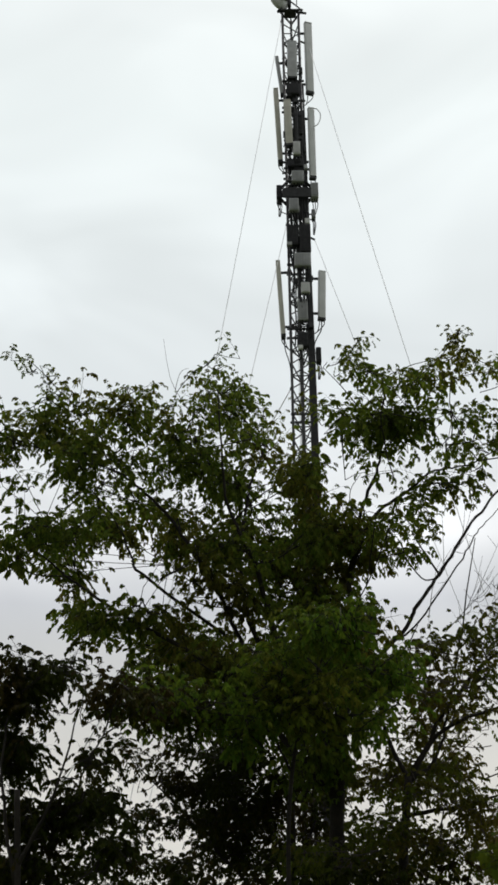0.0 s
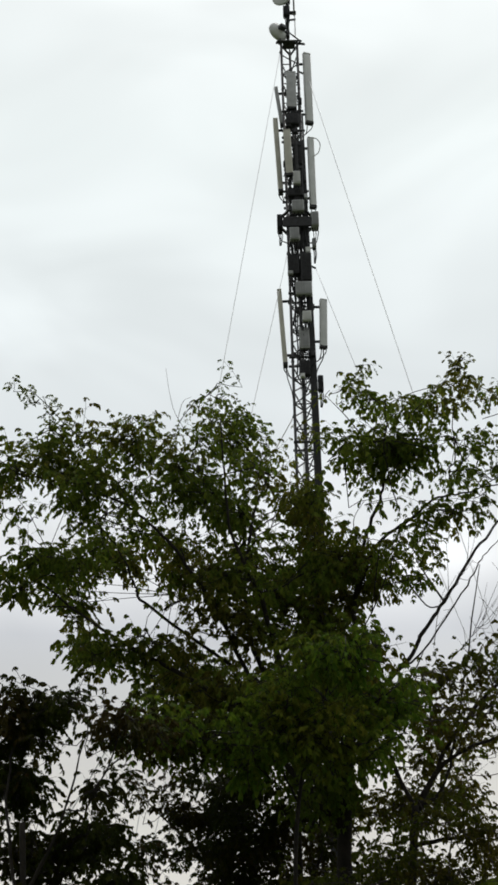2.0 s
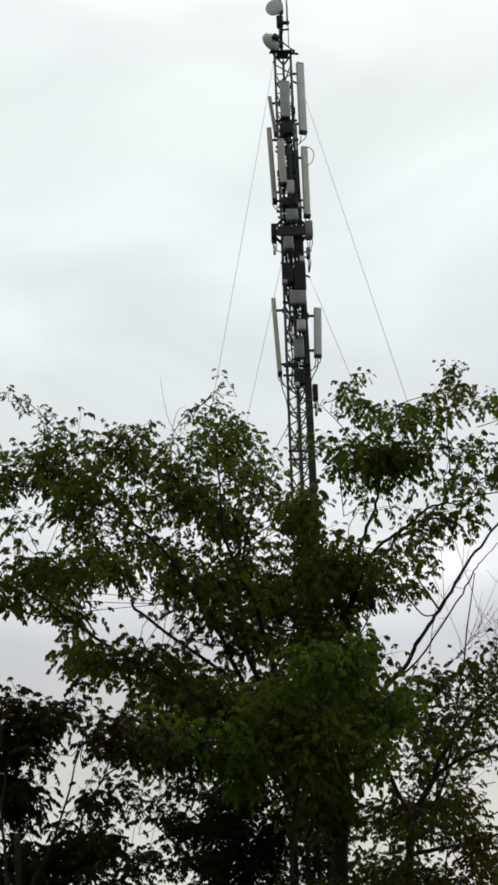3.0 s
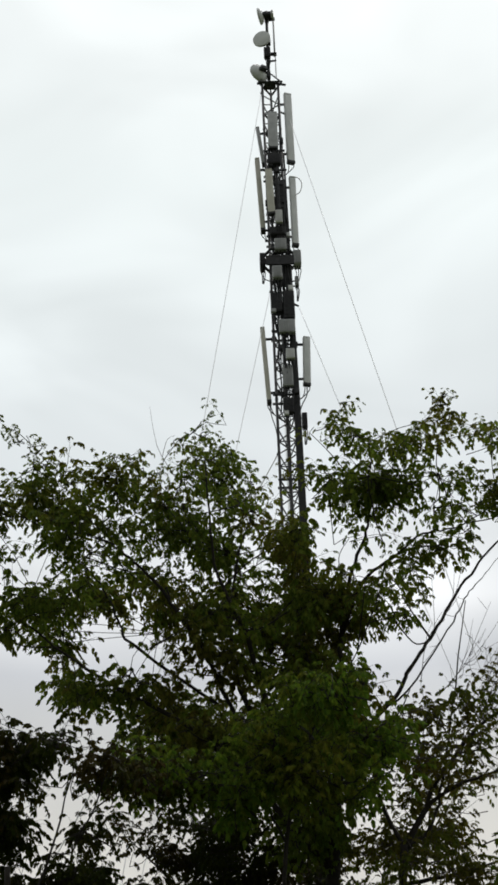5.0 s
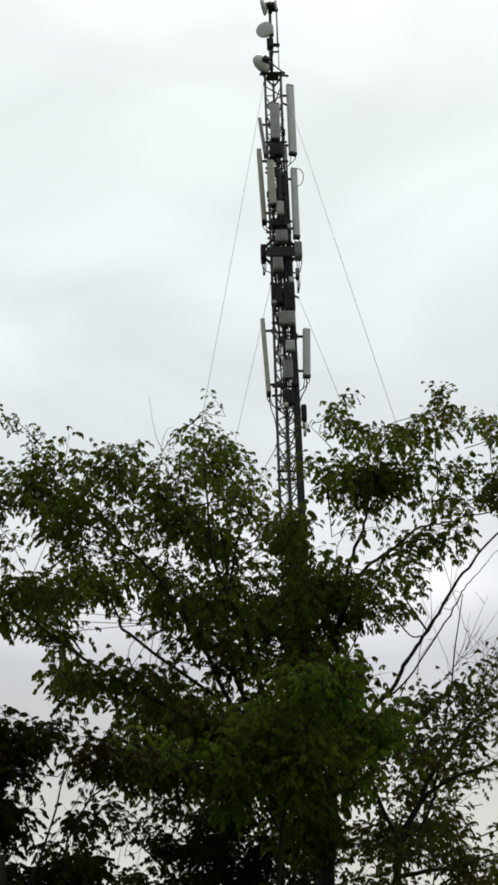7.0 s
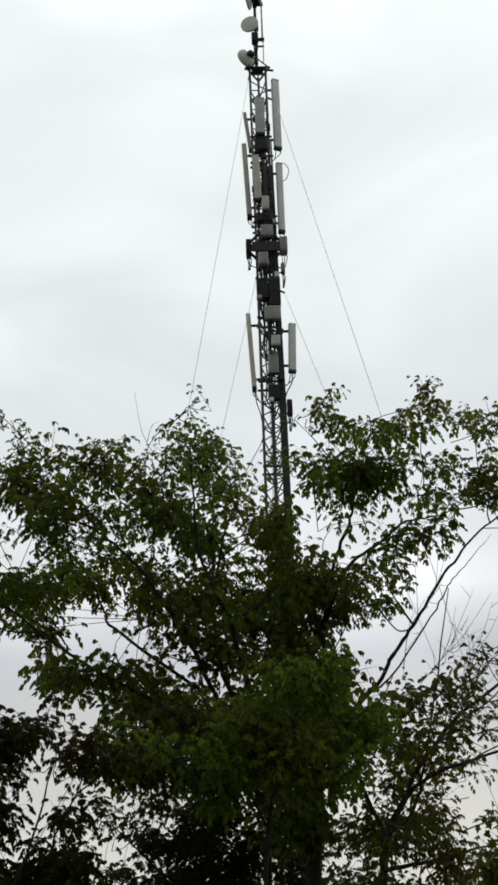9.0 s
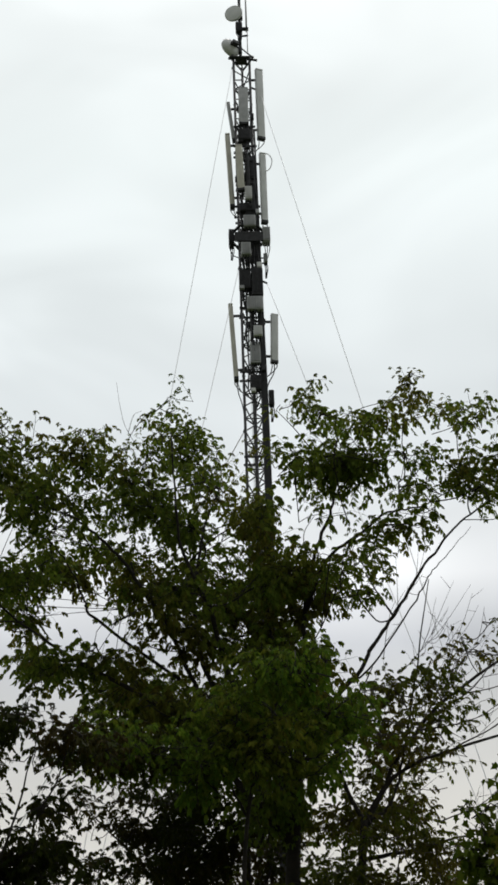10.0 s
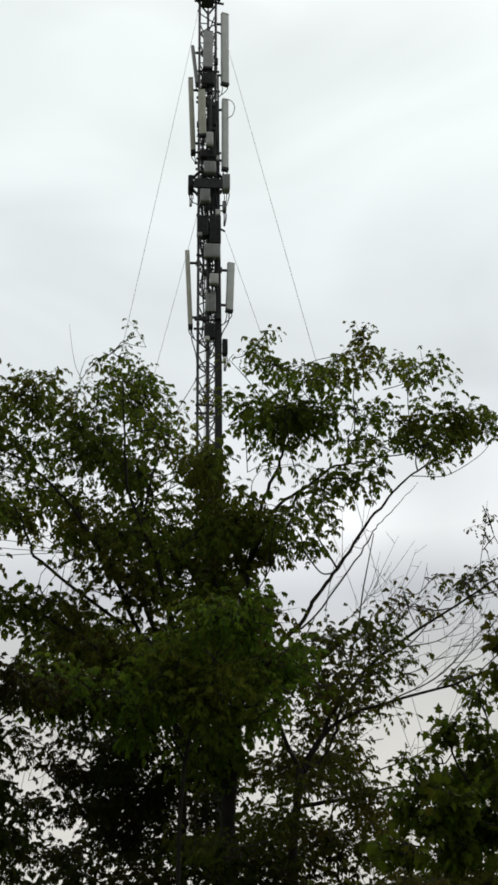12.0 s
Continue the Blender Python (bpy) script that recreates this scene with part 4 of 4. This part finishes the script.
FRESH_CROWN = [
    (0.7, 9.8, 4.42, 0.35, 0.22), (0.54, 10.68, 4.26, 0.52, 0.24), (0.95, 10.12, 4.12, 0.31, 0.25), (0.1, 9.91, 3.9, 0.43, 0.2),
    (-0.45, 9.76, 3.79, 0.47, 0.17), (0.65, 9.76, 3.69, 0.42, 0.19), (-0.07, 9.87, 3.64, 0.34, 0.13), (-0.89, 10.38, 4.09, 0.27, 0.11),
    (0.24, 9.85, 4.1, 0.26, 0.18), (1.07, 9.74, 3.77, 0.17, 0.17)]
SHRUB_LEFT = [
    (-0.86, 10.99, 2.51, 0.4, 0.19), (-0.24, 10.8, 2.51, 0.35, 0.17), (0.36, 11.4, 2.51, 0.37, 0.18), (0.87, 10.7, 2.52, 0.31, 0.15),
    (1.39, 11.02, 2.46, 0.37, 0.19)]
SHRUB_RIGHT = [
    (1.63, 10.22, 2.37, 0.3, 0.16), (1.96, 9.93, 2.41, 0.29, 0.16), (2.45, 10.39, 2.42, 0.35, 0.18), (2.61, 9.98, 2.47, 0.26, 0.2)]
THIN_CROWN = [
    (1.59, 11.09, 4.55, 0.27, 0.2), (1.99, 11.36, 4.67, 0.23, 0.23), (1.4, 10.76, 4.13, 0.23, 0.17), (1.78, 11.37, 4.17, 0.32, 0.27),
    (2.01, 11.1, 4.3, 0.17, 0.22), (1.43, 12.12, 4.03, 0.23, 0.18), (1.81, 12.03, 3.8, 0.33, 0.23), (1.42, 11.5, 3.42, 0.34, 0.17),
    (1.82, 10.75, 3.21, 0.2, 0.24), (1.08, 11.11, 3.13, 0.28, 0.25), (1.53, 11.09, 2.9, 0.39, 0.2), (0.78, 11.03, 2.82, 0.27, 0.18),
    (1.84, 11.07, 2.81, 0.28, 0.2), (1.29, 12.09, 3.62, 0.26, 0.2), (1.57, 10.93, 3.24, 0.28, 0.18), (1.96, 10.78, 3.66, 0.18, 0.21),
    (2.59, 12.18, 5.24, 0.17, 0.16), (2.95, 11.6, 5.28, 0.17, 0.17), (2.88, 12.28, 4.53, 0.21, 0.07)]
THIN_TIPS = [
    (3.17, 11.36, 5.94, 0.01, 0.02), (3.2, 11.56, 5.9, 0.02, 0.03), (3.16, 11.46, 5.72, 0.02, 0.03), (3.14, 11.52, 5.58, 0.04, 0.05),
    (3.1, 11.5, 5.4, 0.07, 0.06), (2.98, 11.4, 5.27, 0.08, 0.05), (2.29, 11.24, 5.07, 0.06, 0.05), (2.58, 11.28, 5.21, 0.06, 0.04)]
THIN_LOW = [
    (1.05, 12.9, 3.7, 0.33, 0.21), (1.34, 12.92, 2.92, 0.43, 0.2), (2.14, 12.94, 4.24, 0.33, 0.22), (1.69, 12.47, 4.21, 0.27, 0.19),
    (0.58, 12.73, 3.01, 0.32, 0.25), (1.03, 12.84, 3.27, 0.27, 0.26), (2.23, 12.71, 3.19, 0.26, 0.26), (1.56, 12.85, 3.27, 0.32, 0.21),
    (1.31, 12.62, 3.92, 0.22, 0.16)]
DARK_CROWN = [
    (-1.64, 9.69, 4.04, 0.34, 0.11), (-1.76, 9.72, 3.84, 0.28, 0.19), (-1.36, 9.22, 3.96, 0.18, 0.08), (-1.83, 10.01, 3.51, 0.24, 0.28),
    (-1.64, 10.05, 3.02, 0.4, 0.22), (-1.11, 8.99, 3.27, 0.12, 0.13), (-1.26, 10.07, 3.1, 0.25, 0.21), (-1.7, 10.05, 2.66, 0.4, 0.18),
    (-1.01, 9.7, 2.77, 0.22, 0.17), (-0.94, 8.95, 3.67, 0.29, 0.11), (-0.7, 9.98, 3.77, 0.26, 0.1)]
UNDER_CROWN = [
    (-0.87, 12.98, 3.74, 0.28, 0.22), (-1.35, 14.16, 4.29, 0.21, 0.18), (-0.28, 13.73, 4.2, 0.44, 0.26), (-0.48, 12.88, 3.45, 0.51, 0.24),
    (0.17, 13.03, 3.57, 0.33, 0.24), (-0.85, 13.69, 3.08, 0.45, 0.22), (0.0, 13.6, 3.06, 0.59, 0.24), (0.65, 13.85, 3.52, 0.32, 0.37),
    (0.91, 14.1, 3.96, 0.21, 0.21), (0.49, 13.11, 2.95, 0.49, 0.21), (1.11, 12.8, 2.91, 0.42, 0.2), (-0.17, 14.09, 3.91, 0.36, 0.2),
    (-1.07, 12.82, 3.4, 0.27, 0.21), (-1.79, 14.03, 3.04, 0.35, 0.17), (0.23, 12.96, 3.88, 0.44, 0.27), (-0.88, 13.93, 4.3, 0.36, 0.15),
    (-0.05, 13.9, 3.48, 0.41, 0.23), (-0.34, 14.03, 3.27, 0.38, 0.28), (-0.28, 13.57, 3.8, 0.34, 0.17)]
MAPLE_CROWN = [
    (2.17, 8.88, 3.04, 0.21, 0.16), (2.3, 8.2, 2.94, 0.25, 0.17), (2.67, 8.67, 3.03, 0.16, 0.22), (1.81, 8.33, 2.69, 0.22, 0.12),
    (2.26, 8.89, 2.75, 0.35, 0.18), (2.57, 8.77, 2.69, 0.27, 0.2), (1.65, 8.47, 2.83, 0.09, 0.07), (2.25, 8.53, 3.13, 0.17, 0.07),
    (1.88, 8.03, 2.76, 0.16, 0.13), (1.55, 8.03, 2.5, 0.17, 0.08), (1.98, 8.59, 2.53, 0.22, 0.09), (1.78, 8.49, 2.94, 0.13, 0.07)]
MAPLE_TOP = [
    (2.82, 8.72, 4.27, 0.04, 0.05), (2.81, 8.56, 4.09, 0.04, 0.04), (2.66, 8.28, 3.88, 0.09, 0.06), (2.34, 8.42, 3.87, 0.08, 0.07),
    (2.61, 8.66, 3.89, 0.1, 0.07), (2.41, 8.51, 3.7, 0.14, 0.08), (2.56, 8.21, 3.66, 0.14, 0.1), (2.51, 8.7, 3.59, 0.19, 0.08),
    (2.75, 8.7, 3.62, 0.1, 0.09), (2.14, 8.25, 3.5, 0.06, 0.05), (1.97, 8.53, 3.29, 0.11, 0.09), (2.12, 8.43, 3.32, 0.07, 0.04),
    (2.21, 8.67, 3.28, 0.12, 0.06), (2.35, 8.39, 3.28, 0.09, 0.04), (2.61, 8.34, 3.3, 0.07, 0.07), (1.66, 8.49, 3.13, 0.07, 0.02),
    (1.87, 8.78, 3.17, 0.07, 0.02)]
DEEP_CROWN = [
    (0.81, 11.9, 5.98, 0.25, 0.29), (1.07, 11.91, 5.81, 0.27, 0.2), (0.94, 12.42, 5.7, 0.31, 0.24), (0.33, 12.69, 5.85, 0.35, 0.27),
    (1.39, 12.31, 6.01, 0.2, 0.13), (0.64, 12.23, 5.38, 0.27, 0.2)]
THIN_FILL = [
    (1.15, 12.49, 3.68, 0.25, 0.15), (1.57, 12.42, 3.71, 0.32, 0.17), (0.94, 11.85, 2.98, 0.34, 0.17), (0.57, 12.51, 3.01, 0.36, 0.17),
    (1.44, 11.96, 2.87, 0.4, 0.13), (1.89, 12.04, 3.5, 0.2, 0.15), (2.09, 12.47, 3.21, 0.21, 0.15), (1.22, 12.14, 3.15, 0.25, 0.14)]
UNDER_FILL = [
    (-0.04, 13.54, 4.13, 0.35, 0.23), (0.04, 13.03, 3.66, 0.33, 0.22), (-0.28, 13.6, 3.47, 0.34, 0.22), (-0.54, 13.04, 3.72, 0.22, 0.16)]

ASH = Sprays(3, LEAF, BARK)
THIN = Sprays(5, LEAF_THIN, BARE, leaf=0.062)
FRESH = Sprays(6, LEAF_FRESH, BARK, leaf=0.055, length=0.38)
GLOOM = Sprays(7, LEAF_SHADED, BARK, leaf=0.064)
BROAD = Sprays(9, LEAF_MAPLE, BARK, leaf=0.046, length=0.30, nodes=4, broad=True)

MAIN_LIMBS = [
    [(0.80, 12.0, 3.81), (0.9, 12.0, 4.49), (0.94, 12.0, 5.24), (0.99, 12.0, 5.74), (1.12, 12.0, 6.26), (1.28, 12.0, 6.65), (1.34, 12.05, 6.92), (1.48, 12.1, 7.4)],
    [(0.97, 12.0, 5.6), (1.19, 11.8, 6.04), (1.54, 11.8, 6.32), (1.81, 11.8, 6.53), (2.18, 11.8, 6.6), (2.6, 11.8, 6.85)],
    [(0.95, 12.03, 4.5), (1.44, 12.1, 5.0), (1.61, 12.1, 5.27), (1.83, 12.1, 5.56), (2.09, 12.1, 5.96), (2.39, 12.1, 6.33), (2.64, 12.1, 6.58), (3.06, 12.1, 6.84), (3.4, 12.1, 7.05)],
    [(0.83, 12.0, 4.01), (0.29, 11.88, 4.78), (0.04, 11.75, 5.57), (-0.23, 11.62, 6.21), (-0.3, 11.5, 7.29)],
    [(0.77, 12.0, 3.51), (0.1, 12.0, 4.5), (-0.3, 11.85, 5.3), (-0.64, 11.7, 5.85), (-0.92, 11.7, 6.2), (-1.19, 11.7, 6.45), (-1.39, 11.7, 6.77), (-1.56, 11.7, 7.05), (-1.95, 11.8, 7.5)],
]
BACK_LIMBS = [
    [(0.78, 12.0, 3.80), (-0.02, 12.17, 5.14), (-0.04, 12.33, 6.37), (0.17, 12.5, 7.12)],
    [(0.76, 12.0, 3.41), (-0.24, 11.87, 4.52), (-1.28, 11.73, 5.14), (-2.14, 11.6, 5.77)],
    [(0.85, 12.0, 4.27), (0.64, 12.3, 5.46), (0.61, 12.6, 6.78)],
    [(1.35, 12.1, 4.9), (1.62, 12.2, 5.12), (2.09, 12.2, 5.76), (2.25, 12.2, 6.03), (2.46, 12.2, 6.25), (2.71, 12.2, 6.53)],
    [(-0.2, 11.9, 4.9), (-1.02, 11.8, 5.5), (-1.13, 11.8, 5.68), (-1.24, 11.8, 5.93), (-1.41, 11.8, 6.22), (-1.75, 11.8, 6.6)],
]
build_tree("tall leafy ash-leaved tree with dark bark before the mast", [(0.74, 12.0, 2.7), (0.75, 12.0, 3.31), (0.8, 12.0, 3.86), (0.87, 12.0, 4.4)],
           MAIN_LIMBS + BACK_LIMBS, [(LEFT_CROWN, 58, 0.11, 0.9), (LOW_CROWN, 86, 0.05, 0.9), (RIGHT_CROWN, 43, 0.12, 0.9), (FAR_CROWN, 46, 0.09, 0.9), (TIERS, 62, 0.05, 0.75), (FILL, 17, 0.06, 0.9), (DEEP_CROWN, 58, 0.05, 0.9), ([(x, y, z - 0.08, 0.05, 0.04) for x, y, z in SHOOTS + MORE_SHOOTS], 300, 0.02, 0.58)], ASH, BARK, 21, 0.09, 0.033, 290, gaps=VIEW_GAPS, layered=0.45, slim=((1, 0.62), (2, 0.72), (4, 0.7), (8, 0.34), (9, 0.5)),
           dead=[([(-0.43, 12.0, 7.0), (-0.75, 12.0, 7.55), (-0.83, 12.0, 7.81), (-0.88, 12.0, 8.14)], 0.0035),
                 ([(-0.75, 12.0, 7.55), (-0.70, 12.02, 7.75), (-0.62, 12.05, 7.82)], 0.0035),
                 ([(2.60, 12.1, 6.56), (2.70, 12.08, 6.55), (2.96, 12.0, 6.53), (3.26, 12.0, 6.71), (3.42, 12.0, 6.87), (3.53, 12.0, 7.15)], 0.006),
                 ([(1.3, 12.2, 7.17), (1.0, 12.2, 7.62), (0.79, 12.2, 7.88)], 0.008),
                 ([(1.84, 12.1, 5.55), (1.69, 12.1, 5.81), (1.59, 12.1, 6.01)], 0.012),
                 ([(1.02, 12.0, 5.95), (0.99, 11.9, 6.17), (0.99, 11.9, 6.37), (1.1, 11.9, 6.55)], 0.007)])

THIN_LIMBS = [
    [(1.35, 11.5, 3.54), (1.98, 11.5, 4.42), (2.95, 11.5, 5.10), (3.54, 11.5, 5.45)],
    [(1.32, 11.5, 3.45), (1.74, 11.5, 3.97), (2.94, 11.5, 4.36), (3.61, 11.5, 4.70)],
    [(1.35, 11.5, 3.49), (1.58, 11.5, 3.68), (1.76, 11.5, 4.22), (2.10, 11.5, 5.72)],
    [(1.35, 11.5, 3.49), (1.15, 11.6, 4.18), (1.54, 11.7, 4.95)],
    [(1.31, 11.5, 3.21), (1.80, 11.4, 3.29), (2.41, 11.3, 3.41)],
]
THIN_BARE = [((1.98, 11.5, 4.42), (2.75, 11.3, 5.12), 0.008), ((2.3, 11.5, 4.62), (3.1, 11.7, 5.15), 0.007), ((2.2, 11.5, 4.15), (3.2, 11.6, 4.95), 0.008),
             ((2.6, 11.5, 4.25), (3.4, 11.4, 5.15), 0.007), ((2.95, 11.5, 5.10), (3.6, 11.6, 5.5), 0.007), ((1.85, 11.5, 4.25), (2.3, 11.4, 5.0), 0.007),
             ((3.0, 11.5, 4.4), (3.65, 11.5, 5.2), 0.007), ((1.9, 11.5, 4.3), (2.9, 11.7, 4.75), 0.007), ((1.76, 11.5, 4.4), (2.35, 11.7, 5.2), 0.006),
             ((2.0, 11.4, 3.5), (2.8, 11.3, 4.1), 0.007), ((1.65, 11.5, 4.0), (2.45, 11.3, 5.05), 0.006),
             ((1.76, 11.5, 4.82), (2.23, 11.5, 5.4), 0.004), ((1.62, 11.5, 4.98), (1.94, 11.5, 5.65), 0.004)]
build_tree("half-bare olive tree with long thin dead branches", [(1.25, 11.5, 2.4), (1.27, 11.5, 2.9), (1.35, 11.5, 3.54)], THIN_LIMBS, [(THIN_CROWN, 76, 0.06, 0.75), (THIN_LOW, 46, 0.05, 0.8), (THIN_FILL, 54, 0.05, 0.8), (THIN_TIPS, 150, 0.02, 0.42)], THIN, BARK, 22, 0.06, 0.022, 200, gaps=VIEW_GAPS, layered=0.4, bare=THIN_BARE,
           dead=[([(3.06, 11.4, 5.11), (3.07, 11.4, 5.38), (3.14, 11.4, 5.72), (3.19, 11.4, 6.03)], 0.005)])

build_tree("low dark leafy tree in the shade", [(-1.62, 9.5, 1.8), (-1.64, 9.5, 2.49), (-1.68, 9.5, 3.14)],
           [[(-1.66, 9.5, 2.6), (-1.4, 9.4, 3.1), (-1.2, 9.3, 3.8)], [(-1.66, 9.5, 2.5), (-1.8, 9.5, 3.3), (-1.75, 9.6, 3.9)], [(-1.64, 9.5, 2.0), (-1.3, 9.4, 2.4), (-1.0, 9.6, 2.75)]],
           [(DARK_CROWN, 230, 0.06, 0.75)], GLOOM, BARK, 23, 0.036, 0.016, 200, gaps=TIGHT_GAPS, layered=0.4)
build_tree("slim understorey tree with shade-darkened leaves behind the others", [(0.36, 13.5, 2.0), (0.39, 13.5, 2.84), (0.39, 13.5, 3.87)],
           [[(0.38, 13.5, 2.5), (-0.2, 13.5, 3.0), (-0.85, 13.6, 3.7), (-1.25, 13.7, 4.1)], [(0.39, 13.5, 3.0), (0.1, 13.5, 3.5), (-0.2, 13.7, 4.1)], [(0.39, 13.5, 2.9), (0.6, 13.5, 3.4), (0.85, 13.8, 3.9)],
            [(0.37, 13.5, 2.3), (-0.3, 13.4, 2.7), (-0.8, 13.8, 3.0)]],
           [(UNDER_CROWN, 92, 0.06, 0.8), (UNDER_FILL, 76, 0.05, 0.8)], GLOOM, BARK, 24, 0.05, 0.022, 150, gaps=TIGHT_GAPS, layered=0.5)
build_tree("dense broad-leaved maple with fresh green leaves", [(2.98, 8.5, 1.6), (3.01, 8.5, 2.48), (3.1, 8.5, 2.93), (3.21, 8.5, 3.38)],
           [[(3.02, 8.5, 2.51), (2.53, 8.5, 2.63), (1.98, 8.5, 2.72)], [(3.07, 8.5, 2.76), (2.61, 8.5, 2.95), (2.09, 8.5, 3.04)], [(3.14, 8.5, 3.12), (2.76, 8.45, 3.45), (2.5, 8.4, 3.35), (2.2, 8.35, 3.2)],
            [(3.18, 8.5, 3.26), (2.77, 8.5, 3.63), (2.45, 8.5, 3.85)], [(2.53, 8.5, 2.63), (2.08, 8.5, 2.97), (1.96, 8.5, 3.3)], [(3.19, 8.5, 3.34), (2.87, 8.5, 3.77), (2.76, 8.5, 4.13)]],
           [(MAPLE_CROWN, 400, 0.06, 0.9), (MAPLE_TOP, 460, 0.04, 0.8)], BROAD, BARK, 25, 0.07, 0.017, 290)
build_tree("slender young tree with fresh green leaves before the others", [(0.26, 10.2, 2.54), (0.28, 10.2, 3.14), (0.35, 10.2, 3.61), (0.51, 10.2, 4.14), (0.71, 10.2, 4.51)],
           [[(0.31, 10.2, 3.35), (0.1, 10.2, 3.7), (-0.29, 10.2, 3.88), (-0.65, 10.2, 3.95)], [(0.35, 10.2, 3.61), (0.68, 10.2, 3.92), (1.0, 10.2, 4.14)]],
           [(FRESH_CROWN, 85, 0.02, 1.0)], FRESH, BARK, 26, 0.020, 0.011, 280, gaps=VIEW_GAPS, layered=0.5)
build_tree("shade-darkened bushy shrub filling the gap below the trees", [(0.2, 11.0, 0.6), (0.22, 11.0, 1.1), (0.25, 11.0, 1.6)],
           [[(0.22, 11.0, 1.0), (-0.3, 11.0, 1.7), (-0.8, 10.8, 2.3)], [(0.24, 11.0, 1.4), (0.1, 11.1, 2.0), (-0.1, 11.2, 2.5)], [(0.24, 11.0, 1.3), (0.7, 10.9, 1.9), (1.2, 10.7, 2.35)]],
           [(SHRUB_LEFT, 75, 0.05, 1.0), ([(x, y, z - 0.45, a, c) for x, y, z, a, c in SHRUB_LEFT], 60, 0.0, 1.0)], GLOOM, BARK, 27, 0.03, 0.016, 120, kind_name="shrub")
build_tree("green bushy shrub below the half-bare tree", [(2.0, 9.9, 0.6), (2.02, 9.9, 1.1), (2.04, 9.9, 1.6)],
           [[(2.02, 9.9, 1.1), (1.8, 9.8, 1.7), (1.6, 9.7, 2.2)], [(2.03, 9.9, 1.4), (2.2, 9.9, 1.9), (2.4, 10.0, 2.3)], [(2.03, 9.9, 1.3), (2.0, 9.8, 1.8), (1.95, 9.75, 2.3)]],
           [(SHRUB_RIGHT, 110, 0.05, 1.0), ([(x, y, z - 0.45, a, c) for x, y, z, a, c in SHRUB_RIGHT], 60, 0.0, 1.0)], THIN, BARK, 28, 0.03, 0.016, 120, kind_name="shrub")
